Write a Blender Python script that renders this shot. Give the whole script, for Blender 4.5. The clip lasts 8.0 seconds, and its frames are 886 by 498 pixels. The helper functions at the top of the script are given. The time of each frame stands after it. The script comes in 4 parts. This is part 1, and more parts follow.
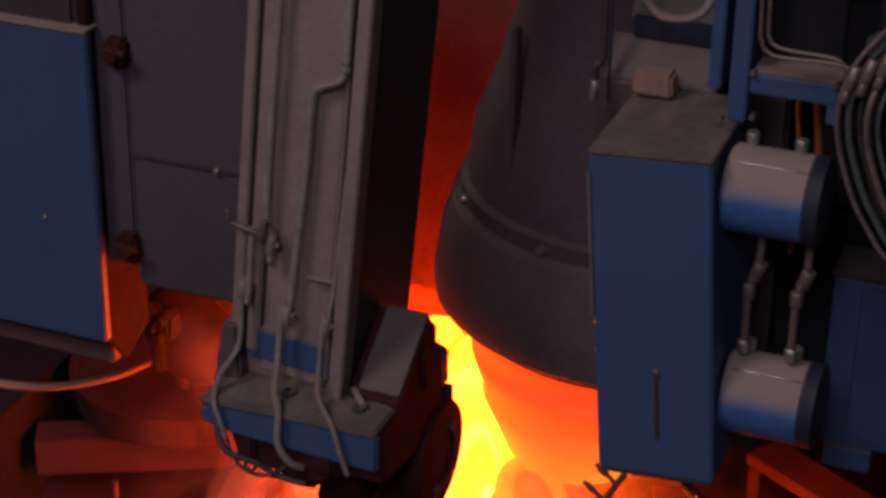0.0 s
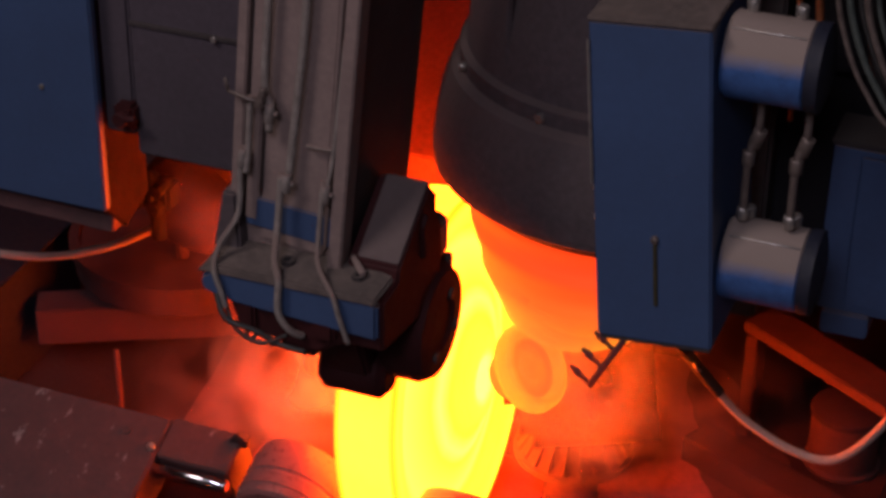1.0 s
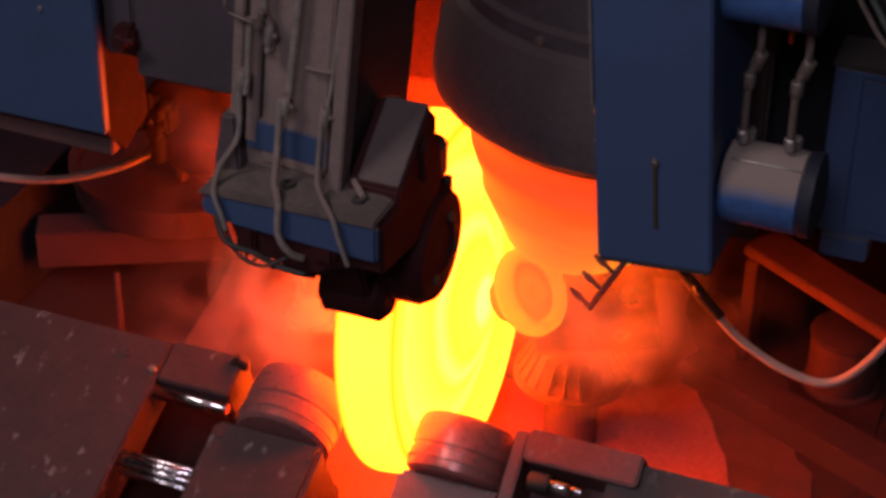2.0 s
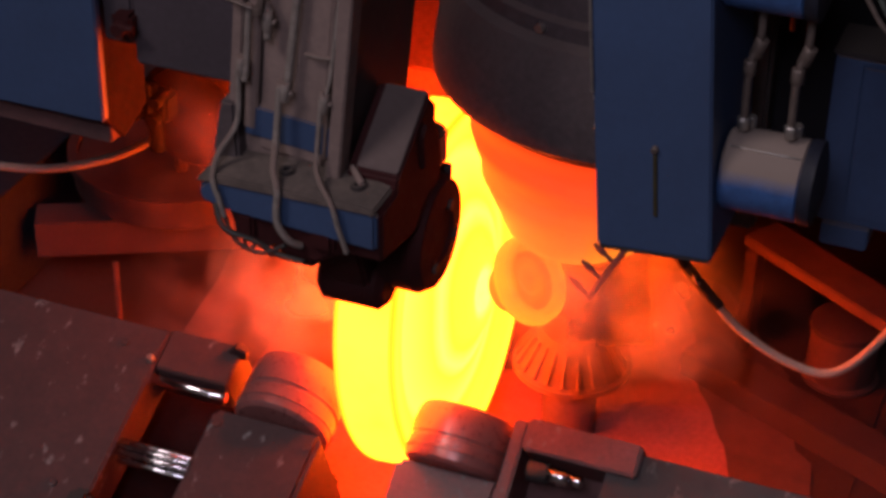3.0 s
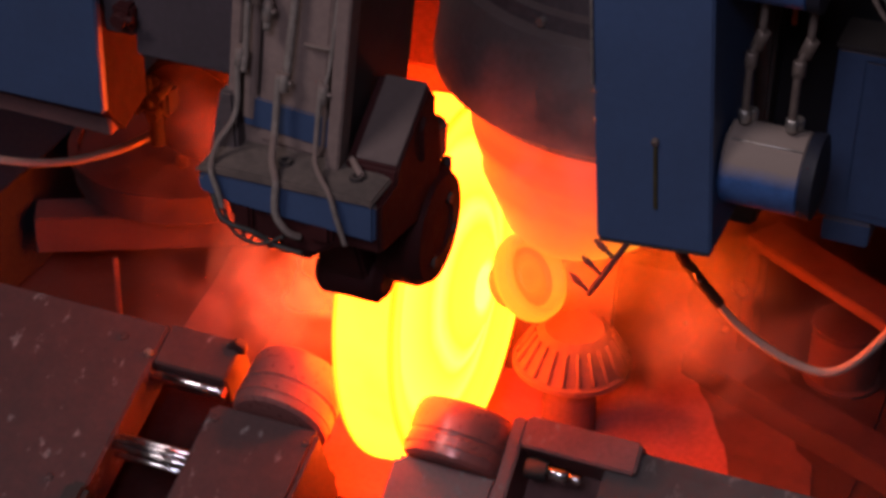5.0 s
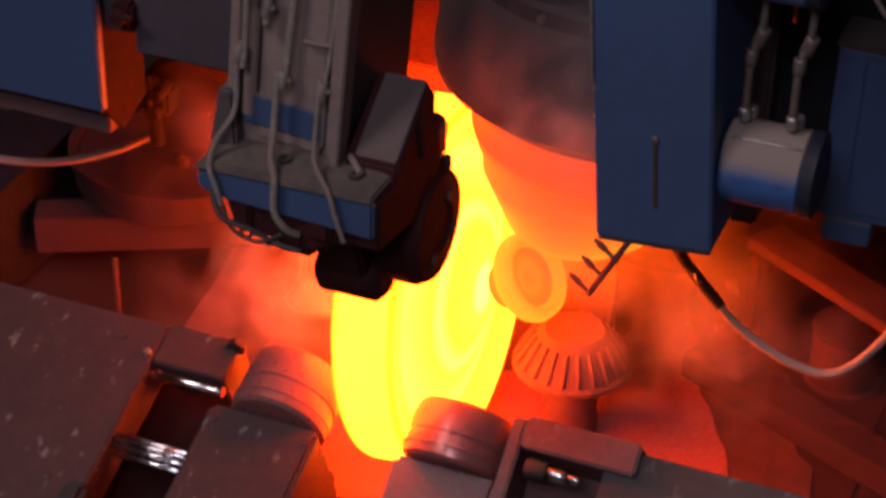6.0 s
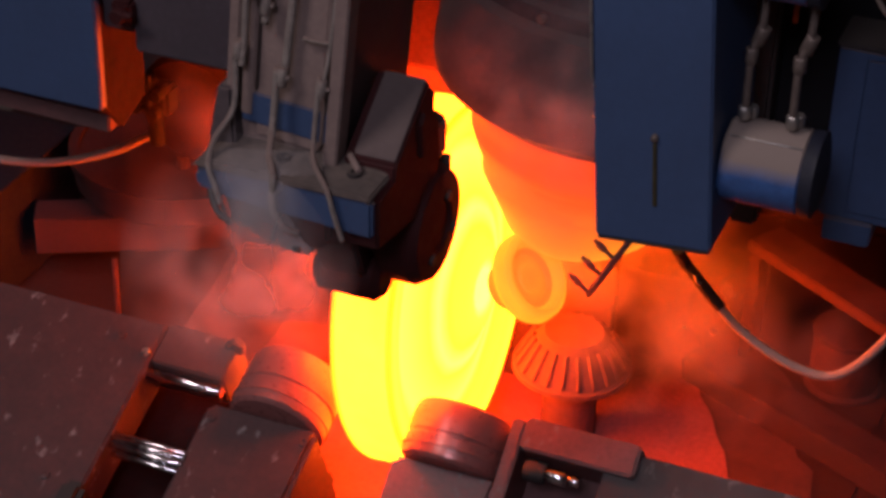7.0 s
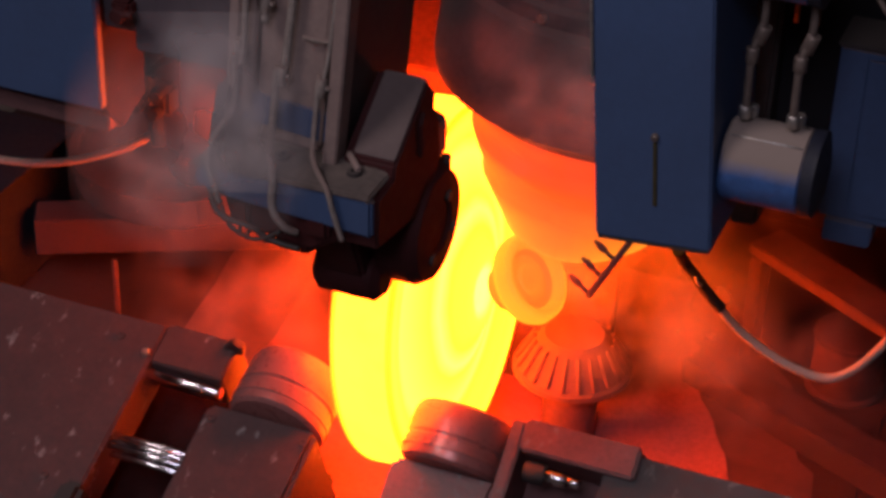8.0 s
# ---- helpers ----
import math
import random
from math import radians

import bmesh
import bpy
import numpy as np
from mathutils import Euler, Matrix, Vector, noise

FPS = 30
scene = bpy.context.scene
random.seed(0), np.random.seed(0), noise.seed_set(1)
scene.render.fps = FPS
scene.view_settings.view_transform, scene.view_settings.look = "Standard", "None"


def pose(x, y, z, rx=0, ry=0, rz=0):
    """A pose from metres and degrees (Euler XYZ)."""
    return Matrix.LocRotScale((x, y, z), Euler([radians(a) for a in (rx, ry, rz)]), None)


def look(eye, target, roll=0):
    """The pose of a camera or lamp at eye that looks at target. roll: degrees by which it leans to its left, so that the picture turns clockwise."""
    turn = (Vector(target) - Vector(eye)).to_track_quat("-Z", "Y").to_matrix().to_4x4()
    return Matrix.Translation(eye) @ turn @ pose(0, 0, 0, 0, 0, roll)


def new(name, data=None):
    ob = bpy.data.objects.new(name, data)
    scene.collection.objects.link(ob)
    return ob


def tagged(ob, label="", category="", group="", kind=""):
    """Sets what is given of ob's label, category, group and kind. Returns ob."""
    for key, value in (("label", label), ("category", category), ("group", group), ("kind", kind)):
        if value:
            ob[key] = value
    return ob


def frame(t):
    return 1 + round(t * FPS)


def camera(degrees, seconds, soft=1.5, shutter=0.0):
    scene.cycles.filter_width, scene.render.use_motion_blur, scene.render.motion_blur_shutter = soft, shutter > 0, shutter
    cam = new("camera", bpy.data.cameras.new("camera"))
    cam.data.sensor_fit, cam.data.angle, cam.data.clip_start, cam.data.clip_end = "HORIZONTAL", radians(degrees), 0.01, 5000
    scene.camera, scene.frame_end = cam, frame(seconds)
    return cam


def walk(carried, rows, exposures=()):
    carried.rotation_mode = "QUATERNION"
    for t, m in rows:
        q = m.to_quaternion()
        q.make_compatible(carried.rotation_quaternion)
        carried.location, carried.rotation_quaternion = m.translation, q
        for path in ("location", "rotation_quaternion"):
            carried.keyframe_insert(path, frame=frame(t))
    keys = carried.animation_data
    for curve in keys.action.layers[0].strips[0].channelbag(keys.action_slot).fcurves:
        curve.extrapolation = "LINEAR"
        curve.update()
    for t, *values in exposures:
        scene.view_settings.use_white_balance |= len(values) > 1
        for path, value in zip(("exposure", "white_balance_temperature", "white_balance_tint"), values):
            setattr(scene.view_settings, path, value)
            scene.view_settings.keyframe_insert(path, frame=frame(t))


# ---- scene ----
# ---- camera ----
cam = camera(25.0, 8.0, soft=3.5)
# seconds, x, height, pitch, yaw, lean
ROWS = [
    (0, -0.0061, 3.7442, -27.056, 0.086, 0.986),
    (0.5, -0.0071, 3.7413, -28.800, 0.028, 0.918),
    (1, -0.0073, 3.7409, -30.788, -0.032, 0.888),
    (1.5, -0.0068, 3.7423, -32.240, -0.045, 0.889),
    (2, -0.0073, 3.7373, -32.955, -0.072, 0.913),
    (3.5, -0.0034, 3.7088, -33.083, -0.050, 1.165),
    (4, 0.0000, 3.7000, -33.000, 0.000, 1.250),
    (4.5, 0.0037, 3.6918, -32.923, 0.054, 1.323),
    (6, 0.0131, 3.6610, -32.627, 0.177, 1.518),
    (6.5, 0.0177, 3.6515, -32.521, 0.239, 1.596),
    (7, 0.0205, 3.6410, -32.406, 0.269, 1.664),
    (7.5, 0.0223, 3.6315, -32.293, 0.291, 1.720),
    (8, 0.0257, 3.6257, -32.226, 0.350, 1.770),
]

# seconds, stops
EXPOSURES = [(0, 0.0), (2, 0.0), (4, 0.06), (6, 0.12), (8, 0.12)]


def eye(x, z, pitch, yaw, lean):
    return pose(x, 0, z, 0, 0, yaw) @ pose(0, 0, 0, 90 + pitch) @ pose(0, 0, 0, 0, 0, lean)


# ---- world and light ----
world = bpy.data.worlds.new("hall_air")
scene.world = world
world.use_nodes = True
world.node_tree.nodes["Background"].inputs[0].default_value = (0.35, 0.45, 0.7, 1)
world.node_tree.nodes["Background"].inputs[1].default_value = 0.05


def hall_fill(x, y, z, power, size, colour):
    data = bpy.data.lights.new("hall_fill_light", "AREA")
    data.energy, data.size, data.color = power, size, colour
    ob = new("hall_fill_light", data)
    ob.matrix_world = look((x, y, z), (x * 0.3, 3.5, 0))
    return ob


# unseen area lights, added for the hall's soft light from above left
hall_fill(-3.4, 1.0, 6.6, 118, 1.6, (1.0, 0.82, 0.82))
hall_fill(-1.2, -2.5, 6.6, 132, 1.6, (0.9, 0.82, 1.0))

# the mill stands turned to the camera; all its numbers are along u (its shaft), w (away) and z (up)
MILL = pose(0.051, 4.19, 0, 0, 0, -21)
AXIS = 0.8764  # height of the wheel's centre
WHEEL_POSE = MILL @ pose(0.0067, 0, AXIS, 0, -4.55)


# ---- materials ----
def material(name):
    m = bpy.data.materials.new(name)
    m.use_nodes = True
    nt = m.node_tree
    return m, nt, nt.nodes["Principled BSDF"]


def node(nt, kind, **values):
    n = nt.nodes.new(kind)
    for key, value in values.items():
        if key in n.inputs:
            n.inputs[key].default_value = value
    return n


def noise_tex(nt, scale, detail=6.0, rough=0.6, stretch=(1, 1, 1)):
    co = nt.nodes.new("ShaderNodeTexCoord")
    mp = nt.nodes.new("ShaderNodeMapping")
    mp.inputs["Scale"].default_value = stretch
    nt.links.new(co.outputs["Object"], mp.inputs[0])
    n = node(nt, "ShaderNodeTexNoise", Scale=scale, Detail=detail, Roughness=rough)
    nt.links.new(mp.outputs[0], n.inputs["Vector"])
    return n


def ramp(nt, src, stops):
    r = nt.nodes.new("ShaderNodeValToRGB")
    while len(r.color_ramp.elements) < len(stops):
        r.color_ramp.elements.new(0.5)
    for e, (p, c) in zip(r.color_ramp.elements, stops):
        e.position, e.color = p, (*c, 1) if len(c) == 3 else c
    nt.links.new(src, r.inputs[0])
    return r


def mix(nt, fac, a, b):
    m = nt.nodes.new("ShaderNodeMix")
    m.data_type = "RGBA"
    for sock, v in ((m.inputs[0], fac), (m.inputs[6], a), (m.inputs[7], b)):
        if hasattr(v, "links"):
            nt.links.new(v, sock)
        else:
            sock.default_value = v if isinstance(v, float) else (*v, 1)
    return m.outputs[2]


def surface(name, base, second, rough=0.6, metal=0.0, dust=None, dust_amount=1.0, grain=60.0, patch=6.0, bump=0.15, speck=None, mottle=0.62, gloss=0.5):
    """A worn surface: patches, grain, dust that has settled on what faces up, and scratches."""
    m, nt, p = material(name)
    big = noise_tex(nt, patch)
    fine = noise_tex(nt, grain, 8.0, 0.7)
    t = ramp(nt, big.outputs[0], [(0.35, (0, 0, 0)), (0.7, (1, 1, 1))])
    col = mix(nt, t.outputs[0], base, second)
    g = ramp(nt, fine.outputs[0], [(0.3, (mottle,) * 3), (0.75, (1.3 - 0.25 * mottle,) * 3)])
    mul = nt.nodes.new("ShaderNodeMix")
    mul.data_type, mul.blend_type = "RGBA", "MULTIPLY"
    mul.inputs[0].default_value = 1.0
    nt.links.new(col, mul.inputs[6])
    nt.links.new(g.outputs[0], mul.inputs[7])
    col = mul.outputs[2]
    if speck:
        sp = noise_tex(nt, 30.0, 5.0, 0.6, (1, 0.5, 1))
        st = ramp(nt, sp.outputs[0], [(0.62, (0, 0, 0)), (0.7, (1, 1, 1))])
        col = mix(nt, st.outputs[0], col, speck)
    if dust:
        geo = nt.nodes.new("ShaderNodeNewGeometry")
        sep = nt.nodes.new("ShaderNodeSeparateXYZ")
        nt.links.new(geo.outputs["Normal"], sep.inputs[0])
        add = node(nt, "ShaderNodeMath")
        add.operation = "MULTIPLY_ADD"
        nt.links.new(big.outputs[0], add.inputs[0])
        add.inputs[1].default_value = 0.45
        nt.links.new(sep.outputs[2], add.inputs[2])
        dt = ramp(nt, add.outputs[0], [(0.32, (0, 0, 0)), (0.72, (dust_amount,) * 3)])
        col = mix(nt, dt.outputs[0], col, dust)
        rr = mix(nt, dt.outputs[0], (rough,) * 3, (0.92,) * 3)
        nt.links.new(rr, p.inputs["Roughness"])
    else:
        rt = ramp(nt, fine.outputs[0], [(0.3, (max(rough - 0.12, 0.05),) * 3), (0.7, (min(rough + 0.12, 1),) * 3)])
        nt.links.new(rt.outputs[0], p.inputs["Roughness"])
    nt.links.new(col, p.inputs["Base Color"])
    p.inputs["Metallic"].default_value = metal
    p.inputs["Specular IOR Level"].default_value = gloss
    b = node(nt, "ShaderNodeBump", Strength=bump, Distance=0.004)
    nt.links.new(fine.outputs[0], b.inputs["Height"])
    nt.links.new(b.outputs[0], p.inputs["Normal"])
    return m


DUST = (0.205, 0.15, 0.132)
BLUE = surface("blue_machine_paint", (0.04, 0.075, 0.165), (0.034, 0.06, 0.128), 0.5, dust=DUST, bump=0.03, patch=3.0, mottle=0.9)
DUSTY = surface("dusty_grey_brown_steel", (0.235, 0.172, 0.155), (0.185, 0.134, 0.121), 0.85, dust=DUST, bump=0.12, mottle=0.8)
DARK = surface("dark_oily_steel", (0.035, 0.03, 0.032), (0.055, 0.045, 0.045), 0.6, dust=(0.075, 0.06, 0.052), dust_amount=0.8)
BELL = surface("dark_scaled_casting", (0.095, 0.073, 0.078), (0.07, 0.055, 0.06), 0.7, dust=(0.14, 0.1, 0.09), dust_amount=0.6)
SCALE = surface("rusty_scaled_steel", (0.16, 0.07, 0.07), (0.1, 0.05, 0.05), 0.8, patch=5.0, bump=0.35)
# bright red of the floor near the wheel, with the glow in its colour
APRON = surface("glow_red_apron_plate", (0.36, 0.12, 0.12), (0.28, 0.093, 0.093), 0.7, patch=4.0, bump=0.3)
# dark colour for the bed where the wheel's glow has fallen off
BED = surface("shade_dark_bed_plate", (0.042, 0.012, 0.012), (0.026, 0.009, 0.009), 0.85, patch=3.0, bump=0.4)
# darker copy of the stand's steel for its shaded right side
STAND_SHADED = surface("shaded_oily_plate", (0.046, 0.026, 0.028), (0.03, 0.018, 0.02), 0.55, patch=9.0, bump=0.2, speck=(0.12, 0.1, 0.1))
# stand steel made lighter and redder, the wheel's glare put into the colour
STAND_GLARE = surface("glare_red_oily_steel", (0.2, 0.075, 0.073), (0.15, 0.057, 0.056), 0.5, patch=9.0, bump=0.2, speck=(0.16, 0.13, 0.13))
# worn steel with the red of the haze over it put into the base colour
DECK = surface("worn_deck_steel", (0.086, 0.037, 0.038), (0.06, 0.028, 0.03), 0.6, patch=9.0, bump=0.2, speck=(0.22, 0.19, 0.19))
# red reflection of the wheel put into the rolls' base colour
ROLL = surface("red_tinted_polished_steel", (0.36, 0.145, 0.135), (0.3, 0.12, 0.115), 0.33, metal=0.3, patch=5.0, bump=0.03, mottle=0.95)
CHROME = surface("chromed_rod", (0.75, 0.75, 0.78), (0.65, 0.66, 0.7), 0.15, metal=1.0, bump=0.0)
PIPE = surface("dusty_steel_pipe", (0.36, 0.32, 0.29), (0.27, 0.23, 0.21), 0.5, metal=0.3, dust=DUST, bump=0.05)
BRIGHT = surface("bare_fitting_metal", (0.6, 0.56, 0.52), (0.4, 0.37, 0.34), 0.35, metal=0.8, bump=0.05)
HOSE = surface("pale_braided_hose", (0.42, 0.38, 0.34), (0.3, 0.26, 0.23), 0.7, grain=200.0)
# navy low in red, so that the wheel's light leaves it dark
NAVY = surface("dark_navy_steel", (0.009, 0.012, 0.03), (0.007, 0.009, 0.02), 0.7, patch=4.0)
# near-black that paints the shade behind the cylinders and among the valves
SHADE_BLACK = surface("shade_black_steel", (0.008, 0.008, 0.012), (0.012, 0.011, 0.014), 0.75, gloss=0.2)
RUBBER = surface("black_rubber", (0.02, 0.02, 0.02), (0.03, 0.028, 0.026), 0.6)
COPPER = surface("orange_copper_pipe", (0.5, 0.16, 0.06), (0.38, 0.12, 0.05), 0.5, metal=0.3)
LINK = surface("tarnished_link_pipe", (0.2, 0.16, 0.14), (0.13, 0.1, 0.09), 0.45, metal=0.4, bump=0.05)
BROWN = surface("brown_junction_box", (0.3, 0.17, 0.12), (0.22, 0.13, 0.1), 0.6, dust=DUST)
WALL = surface("sooty_wall_plate", (0.07, 0.055, 0.07), (0.05, 0.04, 0.05), 0.85, patch=2.0, bump=0.3)
CONCRETE = surface("stained_concrete", (0.17, 0.14, 0.12), (0.1, 0.085, 0.075), 0.9, patch=1.5, bump=0.4)
CYLBLUE = surface("bright_blue_cylinder_paint", (0.05, 0.14, 0.38), (0.045, 0.11, 0.3), 0.4, dust=(0.24, 0.19, 0.165), bump=0.05)
GREEN = surface("olive_hydraulic_hose", (0.075, 0.09, 0.08), (0.05, 0.06, 0.055), 0.5)
RUSTBEAM = surface("dull_red_rusty_beam", (0.12, 0.045, 0.042), (0.07, 0.03, 0.03), 0.8, patch=7.0, bump=0.4)
# shade on the side cheek and valve housing put into this dark colour
SHADED_SCALE = surface("shaded_purple_scale", (0.026, 0.008, 0.01), (0.012, 0.005, 0.006), 0.9, patch=9.0, bump=0.5, gloss=0.15)
# dark colour that holds the shade on the low beams and the vessel
SHADED_STEEL = surface("shaded_dark_steel", (0.058, 0.022, 0.028), (0.036, 0.016, 0.021), 0.75, patch=5.0, bump=0.35)
LEDGE = surface("caked_brown_dust", (0.15, 0.115, 0.1), (0.1, 0.08, 0.072), 0.9, patch=14.0, bump=0.35)
BRASS = surface("oily_brass_strip", (0.09, 0.075, 0.03), (0.06, 0.05, 0.025), 0.5, metal=0.4)


def glow_steel(name, stops, red=13.0):
    """Glowing steel: its emission is banded by distance from the object's x axis, shifted by noise."""
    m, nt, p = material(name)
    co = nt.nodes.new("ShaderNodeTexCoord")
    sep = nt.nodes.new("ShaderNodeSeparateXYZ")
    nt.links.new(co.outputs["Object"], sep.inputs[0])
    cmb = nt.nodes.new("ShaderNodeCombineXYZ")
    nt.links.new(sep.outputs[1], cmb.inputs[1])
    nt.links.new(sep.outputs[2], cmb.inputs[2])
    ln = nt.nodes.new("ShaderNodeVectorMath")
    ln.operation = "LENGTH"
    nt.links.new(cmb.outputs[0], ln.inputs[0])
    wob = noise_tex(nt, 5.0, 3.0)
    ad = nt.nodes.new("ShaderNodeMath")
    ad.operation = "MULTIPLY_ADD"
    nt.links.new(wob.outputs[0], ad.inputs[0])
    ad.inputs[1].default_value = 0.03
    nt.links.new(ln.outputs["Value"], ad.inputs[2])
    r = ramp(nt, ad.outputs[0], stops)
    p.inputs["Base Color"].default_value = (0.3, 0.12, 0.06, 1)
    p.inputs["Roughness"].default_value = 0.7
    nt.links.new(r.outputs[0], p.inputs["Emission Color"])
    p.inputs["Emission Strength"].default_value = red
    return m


# pale and dim bands painted into the emission as highlights that show the shape
HOT = glow_steel("white_hot_wheel_steel", [(0.000, (1, 0.094, 0.0065)), (0.064, (1, 0.100, 0.0130)), (0.091, (1, 0.094, 0.0033)), (0.173, (1, 0.075, 0.0019)), (0.214, (1, 0.094, 0.0086)), (0.246, (1, 0.075, 0.0022)), (0.356, (1, 0.094, 0.0065)), (0.392, (1, 0.069, 0.0018)), (0.456, (1, 0.088, 0.0033)), (0.474, (1, 0.060, 0.0019)), (0.483, (1, 0.081, 0.0033))], 25.0)
# dimmer emission that draws the edge line of the rim
EDGEHOT = glow_steel("dim_edge_line_steel", [(0.0, (1, 0.07, 0.0012)), (0.52, (1, 0.062, 0.0012)), (0.6, (1, 0.07, 0.0012))], 14.0)
# the wheel's orange light on the edging roll, put in as emission
ROLL_GLOW = glow_steel("glow_orange_roll_steel", [(0.0, (1, 0.232, 0.012)), (0.04, (1, 0.174, 0.01)), (0.075, (1, 0.290, 0.014)), (0.1, (1, 0.203, 0.01)), (0.125, (1, 0.348, 0.014)), (0.15, (1, 0.189, 0.01))], 1.3)
# dimmer, redder copy for the less lit recess and sides of that roll
ROLL_GLOW_DEEP = glow_steel("glow_red_roll_steel", [(0.0, (1, 0.2, 0.012)), (0.05, (1, 0.26, 0.014)), (0.08, (1, 0.17, 0.01)), (0.15, (1, 0.13, 0.008))], 0.85)


# ---- mesh helpers ----
def finish(bm, bevel=0.0):
    if bevel:
        bmesh.ops.bevel(bm, geom=[e for e in bm.edges if e.calc_length() > bevel * 2.5], offset=bevel, segments=2, affect="EDGES", clamp_overlap=True)
    return bm


def block(u0, u1, w0, w1, z0, z1, bevel=0.004):
    bm = bmesh.new()
    bmesh.ops.create_cube(bm, size=1.0)
    bmesh.ops.scale(bm, vec=(u1 - u0, w1 - w0, z1 - z0), verts=bm.verts)
    bmesh.ops.translate(bm, vec=((u0 + u1) / 2, (w0 + w1) / 2, (z0 + z1) / 2), verts=bm.verts)
    return finish(bm, bevel)


def prism(outline, lo, hi, axis="w", bevel=0.004):
    """An outline pushed along one axis: (u, z) along w, (w, z) along u, (u, w) along z."""
    bm = bmesh.new()
    put = {"w": lambda a, b, c: (a, c, b), "u": lambda a, b, c: (c, a, b), "z": lambda a, b, c: (a, b, c)}[axis]
    ends = [[bm.verts.new(put(a, b, c)) for a, b in outline] for c in (lo, hi)]
    n = len(outline)
    for i in range(n):
        bm.faces.new((ends[0][i], ends[0][(i + 1) % n], ends[1][(i + 1) % n], ends[1][i]))
    bm.faces.new(ends[0])
    bm.faces.new(ends[1])
    bmesh.ops.recalc_face_normals(bm, faces=bm.faces)
    return finish(bm, bevel)


def turned(profile, centre, axis="u", steps=64):
    """A closed profile of (radius, along) turned round an axis through centre."""
    bm = bmesh.new()
    rings = []
    for i in range(steps):
        a = 2 * math.pi * i / steps
        c, s = math.cos(a), math.sin(a)
        put = {"u": lambda r, h: (h, r * c, r * s), "z": lambda r, h: (r * c, r * s, h), "w": lambda r, h: (r * c, h, r * s)}[axis]
        rings.append([bm.verts.new(Vector(put(r, h)) + Vector(centre)) for r, h in profile])
    n = len(profile)
    for i in range(steps):
        for j in range(n):
            q = (rings[i][j], rings[i][(j + 1) % n], rings[(i + 1) % steps][(j + 1) % n], rings[(i + 1) % steps][j])
            bm.faces.new(q)
    bmesh.ops.remove_doubles(bm, verts=bm.verts, dist=1e-5)
    bmesh.ops.recalc_face_normals(bm, faces=bm.faces)
    for f in bm.faces:
        f.smooth = True
    for e in bm.edges:
        if len(e.link_faces) == 2 and e.calc_face_angle(0) > 0.5:
            e.smooth = False
    return bm


def rod(p, q, r, steps=16, cap=0.15):
    """A round bar from p to q with chamfered ends."""
    p, q = Vector(p), Vector(q)
    d = q - p
    length = d.length
    bm = bmesh.new()
    k = min(r * cap, length * 0.2)
    prof = [(0.0001, 0), (r - k, 0), (r, k), (r, length - k), (r - k, length), (0.0001, length)]
    rot = d.to_track_quat("Z", "Y").to_matrix()
    rings = [[bm.verts.new(p + rot @ Vector((a * math.cos(2 * math.pi * i / steps), a * math.sin(2 * math.pi * i / steps), h))) for a, h in prof] for i in range(steps)]
    for i in range(steps):
        for j in range(len(prof) - 1):
            f = bm.faces.new((rings[i][j], rings[(i + 1) % steps][j], rings[(i + 1) % steps][j + 1], rings[i][j + 1]))
            f.smooth = j == 2
    bmesh.ops.remove_doubles(bm, verts=bm.verts, dist=2e-4)
    return bm


def tube(points, r, sub=6, steps=10):
    """A bent pipe or hose through points, smoothed."""
    pts = [Vector(p) for p in points]
    path = []
    for i in range(len(pts) - 1):
        a, b, c, d = pts[max(i - 1, 0)], pts[i], pts[i + 1], pts[min(i + 2, len(pts) - 1)]
        for k in range(sub):
            t = k / sub
            path.append(0.5 * ((2 * b) + (c - a) * t + (2 * a - 5 * b + 4 * c - d) * t * t + (3 * b - a - 3 * c + d) * t ** 3))
    path.append(pts[-1])
    bm = bmesh.new()
    side = None
    rings = []
    for i, p in enumerate(path):
        d = (path[min(i + 1, len(path) - 1)] - path[max(i - 1, 0)]).normalized()
        if side is None:
            side = d.orthogonal().normalized()
        side = (side - d * side.dot(d)).normalized()
        up = d.cross(side)
        rings.append([bm.verts.new(p + r * (math.cos(2 * math.pi * k / steps) * side + math.sin(2 * math.pi * k / steps) * up)) for k in range(steps)])
    for a, b in zip(rings, rings[1:]):
        for k in range(steps):
            f = bm.faces.new((a[k], a[(k + 1) % steps], b[(k + 1) % steps], b[k]))
            f.smooth = True
    bm.faces.new(rings[0][::-1])
    bm.faces.new(rings[-1])
    return bm


def bar(p, q, width, height, bevel=0.004):
    """A square beam whose top middle line runs from p to q."""
    p, q = Vector(p), Vector(q)
    d = q - p
    bm = block(0, d.length, -width / 2, width / 2, -height, 0, bevel)
    flat = math.hypot(d.x, d.y)
    m = Matrix.Translation(p) @ Matrix.Rotation(math.atan2(d.y, d.x), 4, "Z") @ Matrix.Rotation(-math.atan2(d.z, flat), 4, "Y")
    bmesh.ops.transform(bm, matrix=m, verts=bm.verts)
    return bm


def joined(*bms):
    out = bmesh.new()
    for b in bms:
        me = bpy.data.meshes.new("piece")
        b.to_mesh(me)
        b.free()
        out.from_mesh(me)
        bpy.data.meshes.remove(me)
    return out


def to_mesh(name, bm, mat):
    me = bpy.data.meshes.new(name)
    bm.to_mesh(me)
    bm.free()
    me.materials.append(mat)
    return me


ORIGIN = {}
SIZE = {}


